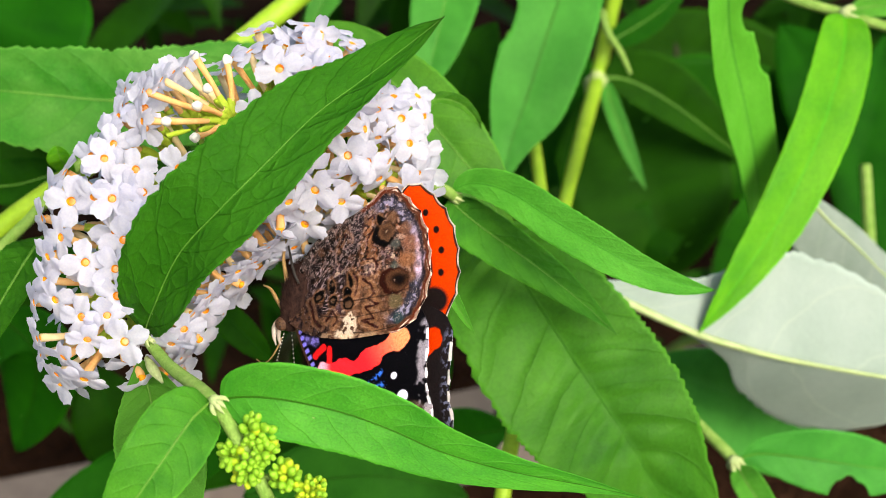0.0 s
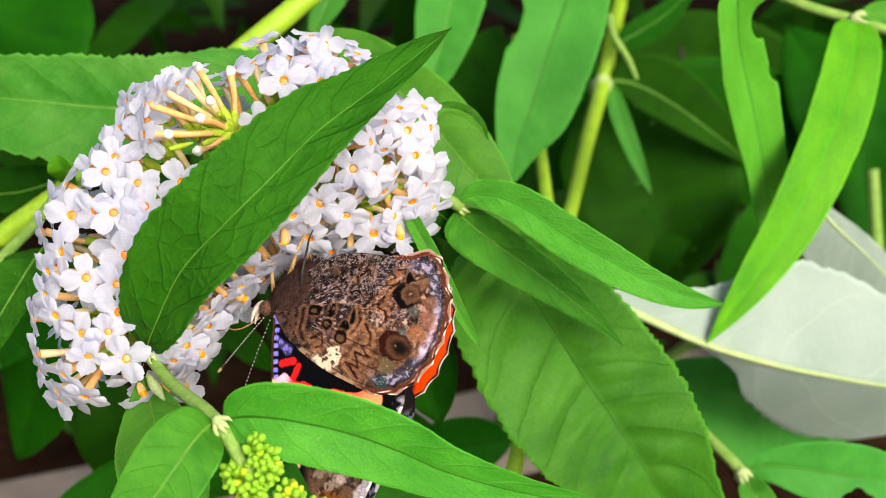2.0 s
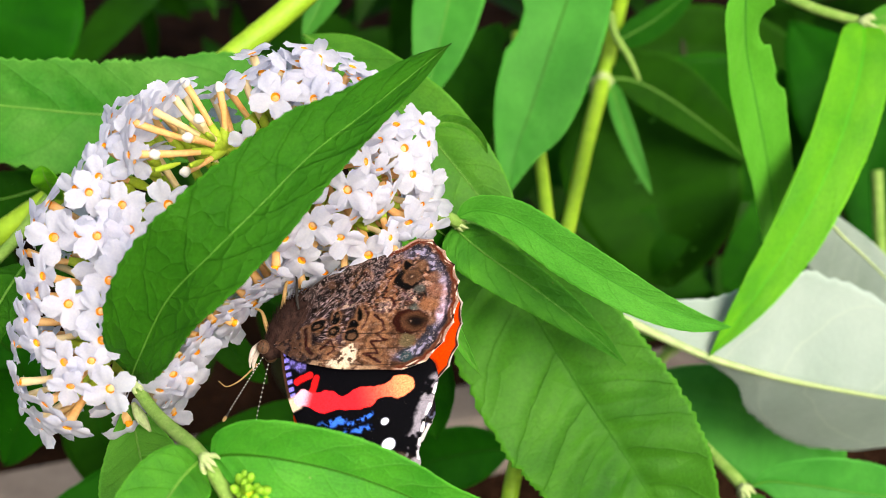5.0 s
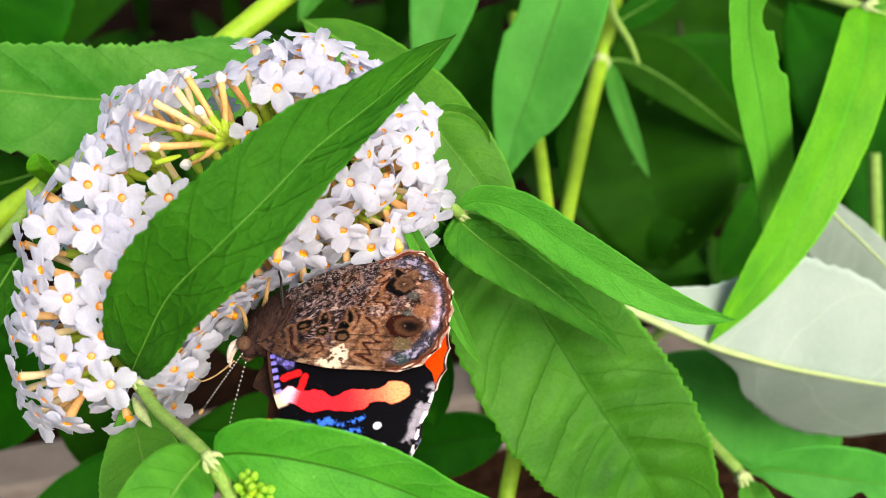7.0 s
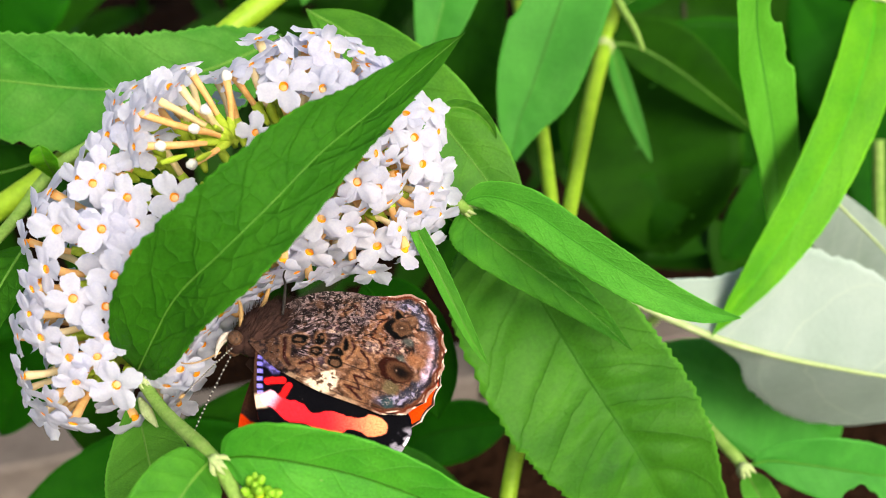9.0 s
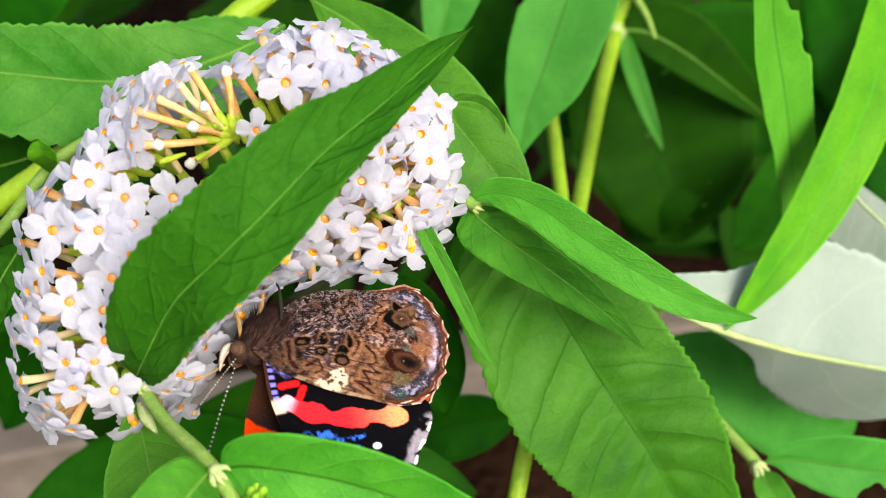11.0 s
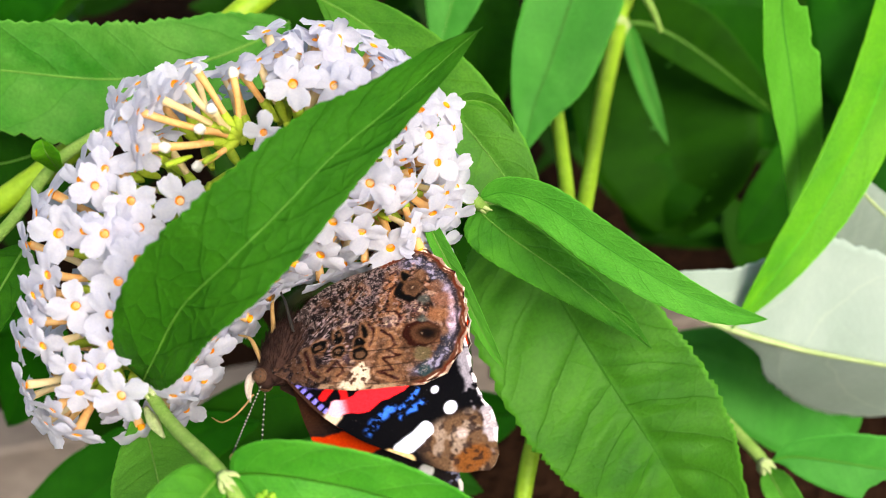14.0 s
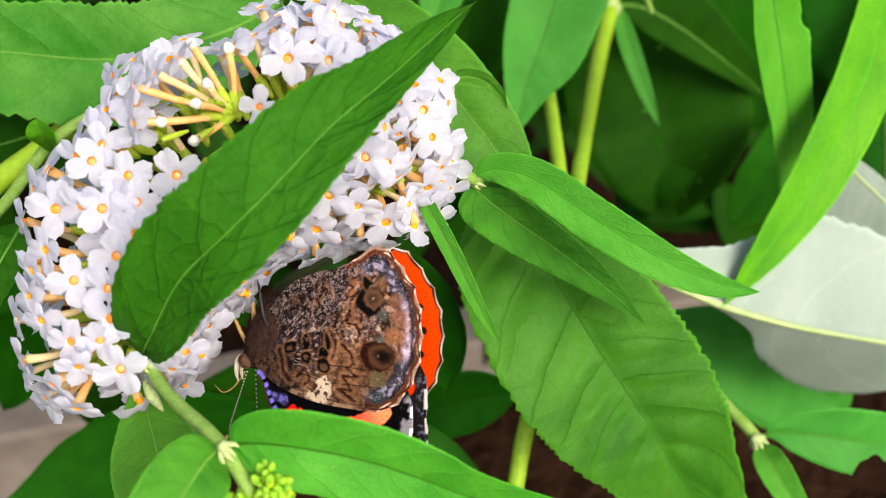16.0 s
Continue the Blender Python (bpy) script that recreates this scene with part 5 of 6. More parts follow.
def hind_under(x, z, edge):
    """Underside of the hindwing: a dark dusted root, a warm middle with zigzag lines, eyespots, a lilac and slate border."""
    n1, n2, n3, n4 = fractal(x, z, 2.4, 3), fractal(x, z, 0.9, 9), fractal(x, z, 6.0, 15), fractal(x, z, 1.3, 31)
    n5 = fractal(x - 0.6 * z, z + 0.6 * x, 0.7, 52)
    wx, wz = x + 0.9 * (n2 - 0.5), z + 0.9 * (n4 - 0.5)
    ink, cream, warm, olive = (0.010, 0.006, 0.006), (0.62, 0.50, 0.38), (0.225, 0.122, 0.074), (0.190, 0.118, 0.072)
    rx, rz = (0.52, 0.15)
    # warm middle, more olive towards the front edge
    rad, ang = np.hypot(x - rx, z - rz), np.arctan2(z - rz, x - rx)
    streak = fractal(rad, ang * 9.0, 0.95, 41)
    hairs = fractal(rad * 0.7, ang * 17.0, 0.55, 46)
    col = np.tile(np.array(warm), (len(x), 1))
    front = step(-1.5, 2.0, beyond(x, z, (10.69, -0.11), (23.41, 8.77), (12.12, 11.40)) + 2 * (n1 - 0.5))
    col = lay(col, front * 0.7, olive)
    col = col * (0.62 + 0.56 * n3 + 1.0 * (n2 - 0.5) + 0.6 * (n5 - 0.5))[:, None].clip(0.2, 2.0)
    col = lay(col, step(0.50, 0.62, streak) * 0.6 * (1 - 0.6 * front), (0.055, 0.034, 0.030))
    col = lay(col, step(0.58, 0.64, hairs) * 0.6 * (1 - 0.5 * front), (0.46, 0.34, 0.27))
    # dark root, slate with brown and pale flecks in streaks
    rim_of_root = beyond(x, z, (20.14, -6.13), (5.55, 6.81), (7.86, -2.08)) + 7.0 * (n1 - 0.5) + 4.0 * (n3 - 0.5)
    root = step(-1.2, 1.8, rim_of_root)
    col = lay(col, root * 0.92, (0.056, 0.040, 0.042))
    col = lay(col, root * step(0.50, 0.60, streak) * 0.85, (0.022, 0.015, 0.018))
    col = lay(col, root * step(0.52, 0.62, n4) * 0.6, (0.19, 0.115, 0.070))
    col = lay(col, root * step(0.55, 0.62, hairs) * step(0.36, 0.52, n1) * step(1.5, 6.0, rad) * 0.65, (0.44, 0.36, 0.36))
    col = lay(col, root * step(0.60, 0.66, fractal(x + z, z - x, 0.8, 44)) * 0.8, ink)
    # dark wedge along the inner edge
    d, _ = near_line(wx, wz, [(25.32, -6.93), (21.10, -5.99), (17.04, -4.09), (15.38, -2.62)])
    top = 1 - step(0.9, 2.0, d)
    col = lay(col, top * 0.9, (0.035, 0.026, 0.034))
    col = lay(col, top * step(0.52, 0.58, n5) * 0.6, (0.26, 0.20, 0.20))
    d, _ = near_line(x, z, [(2.23, -4.85), (9.80, -8.93), (16.02, -7.74), (20.63, -6.83)])
    felt = (1 - step(0.8, 2.4, d)) * (1 - top)
    col = lay(col, felt * 0.8, (0.085, 0.066, 0.060))
    col = lay(col, felt * step(0.50, 0.56, n5), (0.016, 0.012, 0.014))
    # slate clouds in the middle
    for at, r, st, tn in (((16.78, 3.51), 0.85, 2.6, 8), ((20.76, 3.24), 0.9, 1.8, 60), ((11.18, -0.82), 0.9, 1.5, 0), ((8.55, 5.23), 0.9, 2.2, 20)):
        col = lay(col, spot(wx, wz, at, r, 0.4, st, tn) * 0.75, (0.105, 0.070, 0.085))
        col = lay(col, spot(wx, wz, at, r, 0.4, st, tn) * step(0.55, 0.60, n5) * 0.6, cream)
    # zigzag lines
    for pts, w in (([(20.82, -4.39), (22.02, -4.60), (21.84, -2.84), (20.01, -2.02), (17.93, -0.84), (17.85, 0.47), (16.31, 0.87), (18.01, 2.05), (18.22, 3.56), (17.05, 4.33)], 0.09),
                   ([(14.48, 3.80), (15.26, 5.39), (15.08, 7.16), (13.60, 7.17), (14.70, 9.20), (12.43, 8.25), (12.61, 10.69), (10.68, 9.55), (12.43, 12.46)], 0.09),
                   ([(13.40, -4.00), (15.70, -5.02), (16.12, -3.68)], 0.11), ([(4.48, 5.02), (6.53, 4.35), (6.46, 6.40), (5.19, 6.57)], 0.12), ([(3.13, -0.13), (2.36, 3.54), (2.93, 4.99)], 0.13), ([(11.90, 4.94), (13.48, 3.42), (13.52, 1.86)], 0.08)):
        d, _ = near_line(x + 0.5 * (n2 - 0.5), z + 0.5 * (n4 - 0.5), pts)
        col = lay(col, (1 - step(0.15, 0.55, np.abs(d - w - 0.45))) * 0.3, (0.45, 0.28, 0.16))
        col = lay(col, (1 - step(w, w + 0.20, d)) * (0.55 + 0.4 * step(0.38, 0.55, n4)), (0.060, 0.014, 0.012))
    # dark and pale scales over all but the plain front
    col = lay(col, step(0.55, 0.61, fractal(x, z, 0.55, 90)) * (0.75 - 0.68 * front), (0.016, 0.010, 0.010))
    col = lay(col, step(0.60, 0.65, fractal(x + 0.4 * z, z, 0.5, 97)) * (0.42 - 0.34 * front), (0.44, 0.34, 0.31))
    # slate and lilac border
    right = step(-0.5, 1.5, beyond(x, z, (24.16, -8.58), (13.40, 14.39), (26.80, 6.93)))
    high = step(-2, 2, beyond(x, z, (21.70, -0.83), (28.77, 4.10), (27.98, -3.81)))
    lowr = step(-1, 2, beyond(x, z, (16.53, 6.59), (24.83, 9.75), (17.56, 14.14)))
    bord = right * (1 - step(0.3, 1.1, np.abs(edge - 2.1 + 1.4 * (n1 - 0.5))))
    col = lay(col, bord * (0.40 + 0.60 * step(0.35, 0.6, n4)), (0.60, 0.48, 0.54))
    slate = right * (1 - step(0.5, 1.3, np.abs(edge - 2.4 + 1.6 * (n2 - 0.5)))) * np.maximum(high, lowr)
    col = lay(col, slate * 0.9, (0.050, 0.056, 0.075))
    col = lay(col, slate * step(0.54, 0.60, n5) * 0.8, (0.36, 0.33, 0.40))
    col = lay(col, right * (1 - step(0.1, 0.5, np.abs(edge - 1.5 + 1.0 * (n2 - 0.5)))) * 0.8, (0.030, 0.026, 0.034))
    # soft orange and teal clouds inside the border
    for at, r, tone in (((24.59, -1.66), 1.15, (0.204, 0.126, 0.077)), ((25.84, 1.53), 1.1, (0.218, 0.133, 0.093)), ((25.07, 4.14), 1.3, (0.258, 0.148, 0.102)), ((23.23, 6.32), 1.5, (0.286, 0.163, 0.093)), ((22.12, 9.12), 0.9, (0.231, 0.141, 0.093)),
                        ((22.80, 2.87), 0.9, (0.12, 0.13, 0.115)), ((20.73, 5.84), 0.8, (0.12, 0.145, 0.13)), ((17.68, 10.65), 1.3, (0.17, 0.145, 0.085)), ((16.50, 13.40), 1.1, (0.06, 0.10, 0.10)), ((20.72, 0.58), 0.7, (0.25, 0.15, 0.13))):
        col = lay(col, spot(wx, wz, at, r, 0.45) * 0.85, tone)
        col = lay(col, spot(wx, wz, (at[0] + 0.2, at[1]), 0.12, 0.12) * 0.35, cream)
    # eyespots
    col = lay(col, spot(wx, wz, (21.93, -0.25), 2.25, 0.18) * (0.45 + 0.55 * step(-0.6, 0.3, 22.55 - x + 0.2 * (z + 0.24))), ink)
    col = lay(col, spot(wx, wz, (22.40, -0.24), 1.55, 0.2), (0.17, 0.105, 0.065))
    col = lay(col, spot(wx, wz, (22.40, -0.24), 0.85, 0.5) * 0.8, (0.080, 0.048, 0.032))
    col = lay(col, spot(wx, wz, (22.55, -0.24), 0.14, 0.15) * 0.6, cream)
    col = lay(col, spot(wx, wz, (19.27, 7.77), 2.3, 0.2, 1.25, 32), (0.060, 0.020, 0.012))
    col = lay(col, spot(wx, wz, (19.75, 8.00), 1.85, 0.3, 1.2, 32), (0.15, 0.085, 0.050))
    col = lay(col, spot(wx, wz, (20.10, 8.10), 1.0, 0.7, 1.6, 32), (0.020, 0.012, 0.010))
    col = lay(col, spot(wx, wz, (19.23, 7.84), 0.16, 0.15) * 0.6, (0.42, 0.33, 0.26))
    # black blots and rings near the middle
    for at, r, st, tn in (((12.24, 2.34), 0.42, 3.2, -62), ((10.56, 4.00), 0.85, 1.5, -70), ((9.86, 5.30), 1.15, 1.15, 30), ((8.62, 0.76), 0.75, 1.7, -70), ((7.42, 3.07), 0.95, 1.1, 0), ((5.40, 0.40), 1.0, 1.3, 0), ((22.51, -2.90), 0.6, 1.5, -60)):
        col = lay(col, spot(x, z, at, r + 0.25, 0.25, st, tn) * 0.6, (0.30, 0.18, 0.10))
        col = lay(col, spot(wx, wz, at, r, 0.12, st, tn), (0.006, 0.004, 0.004))
    for at, r in (((9.88, 5.42), 0.72), ((7.37, 3.14), 0.5), ((8.93, 0.45), 0.35), ((5.30, 0.54), 0.5)):
        col = lay(col, spot(wx, wz, at, r, 0.15), (0.17, 0.11, 0.07))
    # ribs
    for pts in ([(4.24, 0.85), (10.90, 5.61), (16.95, 8.99), (21.48, 10.78)], [(3.92, 3.57), (9.28, 7.94), (17.04, 11.88)], [(4.46, 7.31), (10.63, 12.04), (15.81, 14.39)], [(13.37, -2.44), (21.49, -2.03), (26.29, -2.89)]):
        d, _ = near_line(x, z, pts)
        col = lay(col, (1 - step(0.03, 0.14, d)) * 0.65, (0.035, 0.020, 0.014))
    # cream mark
    cm = np.maximum(spot(wx, wz, (7.99, 8.73), 1.55, 0.2, 1.25, -50), np.maximum(spot(wx, wz, (6.53, 9.18), 1.05, 0.25, 2.2, 35), spot(wx, wz, (9.19, 7.46), 0.5, 0.2, 1.6, -70)))
    col = lay(col, cm * step(0.42, 0.52, 0.5 * n2 + 0.5 * n5 + 0.05 * cm), (0.56, 0.48, 0.38))
    d, _ = near_line(x, z, [(2.55, 7.04), (4.53, 8.73), (7.26, 10.84), (11.04, 12.95)])
    col = lay(col, (1 - step(0.5, 0.9, d)) * step(0.48, 0.53, n4) * 0.35, (0.66, 0.52, 0.36))
    # rim: cream and orange-buff with red-brown dashes
    out = step((17.75, 0.61)[0], (19.31, 1.70)[0], x + 0.3 * z)
    ang = np.arctan2(z - rz, x - rx)
    wave = np.sin(ang * 34)
    dash = np.sin(ang * 34 + 1.2 + 2.0 * (n4 - 0.5))
    col = lay(col, (1 - step(0.85, 1.1, edge + 0.15 * wave)) * out, (0.16, 0.075, 0.045))
    col = lay(col, (1 - step(0.42, 0.60, edge + 0.2 * wave + 0.3 * (n2 - 0.5))) * out * (0.35 + 0.65 * step(-0.5, 0.2, dash)), (0.68, 0.58, 0.48))
    col = lay(col, (1 - step(0.10, 0.25, np.abs(edge - 0.42 + 0.25 * dash))) * out * 0.9, (0.16, 0.045, 0.020))
    col = lay(col, (1 - step(0.22, 0.34, edge)) * out * step(0.55, 0.75, dash), (0.045, 0.016, 0.012))
    dusty = np.clip(0.65 * root * (1 - front * 0.4) + 0.5 * top + 0.4 * felt + 0.5 * slate + 0.45 * bord + 0.15, 0, 1) * (1 - np.clip(cm, 0, 1))
    return np.concatenate([col, dusty[:, None]], 1)


def hind_upper(x, z, edge):
    n1 = fractal(x, z, 2.0, 50)
    col = np.tile(np.array([0.030, 0.016, 0.012]), (len(x), 1))
    col = lay(col, step(0.4, 0.7, n1) * 0.5, (0.055, 0.030, 0.018))
    out = step((16.48, -2.38)[0], (18.60, -0.90)[0], x + 0.2 * z)
    col = lay(col, (1 - step(5.2, 5.7, edge + 0.7 * (n1 - 0.5))) * out, (0.80, 0.052, 0.002))
    for at in ((25.87, -1.08), (25.84, 2.58), (24.57, 5.90), (22.31, 8.84)):
        col = lay(col, spot(x, z, at, 0.62, 0.15), (0.010, 0.006, 0.006))
    col = lay(col, spot(x, z, (18.48, 11.63), 2.2, 0.4, 1.3, 40), (0.012, 0.008, 0.008))
    col = lay(col, (1 - step(0.42, 0.55, edge)) * out, (0.03, 0.012, 0.008))
    col = lay(col, (1 - step(0.12, 0.22, edge + 0.1 * np.sin(np.arctan2(z, x) * 34))) * out, (0.72, 0.66, 0.60))
    return col


def fore_under(x, z, edge):
    """Underside of the forewing: black with a red band, blue scales, white marks and a brown tip."""
    n1, n2 = fractal(x, z, 1.8, 70), fractal(x, z, 0.5, 77)
    col = np.tile(np.array([0.010, 0.009, 0.014]), (len(x), 1))
    wob = 0.9 * (fractal(x, z, 1.3, 81) - 0.5)
    # brown marbled tip and grey outer edge
    tip = spot(x, z, (11.60, 28.80), 6.2, 1.0, 1.2, 20)
    col = lay(col, tip * step(-2.0, 0.5, x - (7.18, 24.54)[0]), (0.20, 0.135, 0.085))
    col = lay(col, tip * step(0.5, 0.62, n1) * 0.7, (0.40, 0.33, 0.27))
    col = lay(col, spot(x + 1.2 * (n1 - 0.5), z + 1.2 * (n2 - 0.5), (11.16, 29.84), 1.9, 0.5, 1.4, 10), (0.25, 0.125, 0.045))
    col = lay(col, tip * step(0.56, 0.62, fractal(x + z, z - x, 1.2, 84)) * 0.7, (0.045, 0.030, 0.030))
    col = lay(col, spot(x, z, (12.61, 26.04), 0.8, 0.3) * 0.9, (0.5, 0.42, 0.38))
    # costal root: blue and black bars, then cream
    d, al = near_line(x, z, FORE_EDGE[1:5])
    bars = (np.sin(al * 62) > -0.1) * 1.0
    col = lay(col, (1 - step(1.1, 1.5, d)) * (1 - step(0.86, 0.95, al)) * bars, (0.30, 0.27, 0.62))
    col = lay(col, (1 - step(0.35, 0.5, d)) * (1 - step(0.86, 0.95, al)), (0.12, 0.07, 0.05))
    col = lay(col, (1 - step(1.2, 2.0, d)) * step(0.72, 0.80, al) * (1 - step(0.97, 1.0, al)), (0.70, 0.55, 0.42))
    # lilac cell, two red bars
    d, al = near_line(x, z, [(0.86, 4.06), (2.24, 5.29)])
    col = lay(col, (1 - step(0.4, 1.1, d + wob)) * (0.35 + 0.65 * step(0.42, 0.55, n2)), (0.25, 0.22, 0.46))
    for a, b, w in (((1.25, 7.69), (3.41, 7.18), 0.55), ((4.55, 7.99), (3.35, 10.65), 0.5)):
        d, _ = near_line(x, z, [a, b])
        col = lay(col, 1 - step(w - 0.15, w + 0.2, d + wob * 0.4), (0.80, 0.045, 0.050))
    # the band
    d, al = near_line(x, z, [(1.83, 10.80), (4.46, 12.02), (7.92, 13.41), (11.46, 13.45), (15.66, 13.15), (18.44, 13.13)])
    band = 1 - step(1.35, 1.6, d + wob * 0.8 + 0.35 * np.sin(al * 19))
    tone = np.array([0.90, 0.065, 0.085])[None] * (1 - step(0.5, 1.0, al))[:, None] + np.array([0.80, 0.36, 0.20])[None] * step(0.5, 1.0, al)[:, None]
    tone = tone * (1 - (1 - step(0.0, 0.13, al))[:, None] * 0.85) + np.array([0.80, 0.55, 0.62])[None] * ((1 - step(0.0, 0.13, al))[:, None] * 0.85)
    col = col * (1 - band[:, None]) + tone * band[:, None]
    # blue scales
    for pts, w in (([(2.82, 16.99), (5.22, 16.20), (7.20, 15.96)], 0.65), ([(7.92, 18.31), (12.24, 18.47)], 0.4), ([(4.34, 16.08), (7.83, 16.21)], 0.6), ([(8.15, 17.18), (12.27, 16.54)], 0.35)):
        d, _ = near_line(x, z, pts)
        col = lay(col, (1 - step(w * 0.3, w * 1.5, d + wob)) * step(0.42, 0.55, n2) * 0.9, (0.10, 0.26, 0.66))
    # white marks
    d, _ = near_line(x, z, [(4.67, 22.12), (6.66, 22.16), (9.12, 22.01)])
    col = lay(col, 1 - step(1.0, 1.25, d + 0.5 * wob), (0.83, 0.82, 0.86))
    col = lay(col, spot(x, z, (14.17, 18.16), 0.52, 0.12, 1.2, -20), (0.83, 0.82, 0.86))
    col = lay(col, spot(x, z, (14.05, 21.78), 0.9, 0.15, 1.2, -20), (0.83, 0.82, 0.86))
    d, _ = near_line(x, z, [(3.01, 21.39), (4.63, 23.93)])
    col = lay(col, 1 - step(0.6, 0.9, d), (0.70, 0.52, 0.30))
    # outer edge: cream, grey and black bars
    d, al = near_line(x, z, FORE_EDGE[11:17])
    col = lay(col, (1 - step(1.5, 2.3, d + 1.3 * wob)) * step(0.46, 0.54, n1) * 0.6, (0.56, 0.52, 0.54))
    col = lay(col, (1 - step(0.3, 0.5, d)) * (np.sin(al * 40) > -0.3), (0.78, 0.74, 0.72))
    return col


def fore_upper(x, z, edge):
    n1, n2 = fractal(x, z, 1.5, 90), fractal(x, z, 0.5, 95)
    col = np.tile(np.array([0.012, 0.009, 0.010]), (len(x), 1))
    rdist = np.hypot(x - FORE_EDGE[1][0], z - FORE_EDGE[1][1])
    col = lay(col, (1 - step(7, 12, rdist)) * 0.9, (0.050, 0.018, 0.008))
    d, al = near_line(x, z, [(-0.5, 12.3), (4.5, 13.0), (8.0, 14.0), (11.5, 14.2), (15.7, 13.8), (19.5, 13.2)])
    col = lay(col, 1 - step(1.7, 2.0, d + 0.9 * (n1 - 0.5)), (0.80, 0.045, 0.002))
    col = lay(col, spot(x, z, (14.05, 21.78), 1.1, 0.2), (0.83, 0.82, 0.86))
    col = lay(col, spot(x, z, (14.17, 18.16), 0.5, 0.12), (0.83, 0.82, 0.86))
    d, _ = near_line(x, z, [(4.67, 22.12), (9.12, 22.01)])
    col = lay(col, 1 - step(1.3, 1.6, d), (0.83, 0.82, 0.86))
    d, al = near_line(x, z, FORE_EDGE[10:17])
    col = lay(col, (1 - step(0.8, 2.2, d)) * step(0.55, 0.62, n2) * 0.6, (0.25, 0.27, 0.45))
    col = lay(col, (1 - step(0.35, 0.55, d)) * (np.sin(al * 36) > -0.45), (0.80, 0.77, 0.74))
    return col


def wing_material(name):
    m, nt, bsdf = shader(name)
    att = nt.nodes.new("ShaderNodeVertexColor")
    att.layer_name = "scales"
    tc = nt.nodes.new("ShaderNodeTexCoord")
    n = node(nt, "ShaderNodeTexNoise", Scale=4200.0, Detail=4.0, Roughness=0.75)
    nt.links.new(tc.outputs["Object"], n.inputs["Vector"])
    crisp = ramp(nt, n.outputs[0], [(0.30, (0.12,) * 3), (0.70, (0.88,) * 3)])
    c = mixed(nt, "OVERLAY", 0.75, att.outputs[0], crisp)
    specks = node(nt, "ShaderNodeTexNoise", Scale=3600.0, Detail=2.0, Roughness=0.6)
    nt.links.new(tc.outputs["Object"], specks.inputs["Vector"])
    some = maths(nt, "ADD", specks.outputs[0], maths(nt, "MULTIPLY", att.outputs[1], 0.165))
    some = ramp(nt, some, [(0.74, (0, 0, 0)), (0.80, (1, 1, 1))])
    c = mixed(nt, "MIX", maths(nt, "MULTIPLY", some, 0.55), c, (0.40, 0.33, 0.33))
    nt.links.new(c, bsdf.inputs["Base Color"])
    bsdf.inputs["Roughness"].default_value = 0.62
    bsdf.inputs["Specular IOR Level"].default_value = 0.07
    bump = nt.nodes.new("ShaderNodeBump")
    bump.inputs["Strength"].default_value, bump.inputs["Distance"].default_value = 0.5, 0.00012
    nt.links.new(n.outputs[0], bump.inputs["Height"])
    nt.links.new(bump.outputs[0], bsdf.inputs["Normal"])
    return m


WING = wing_material("wing_scales")


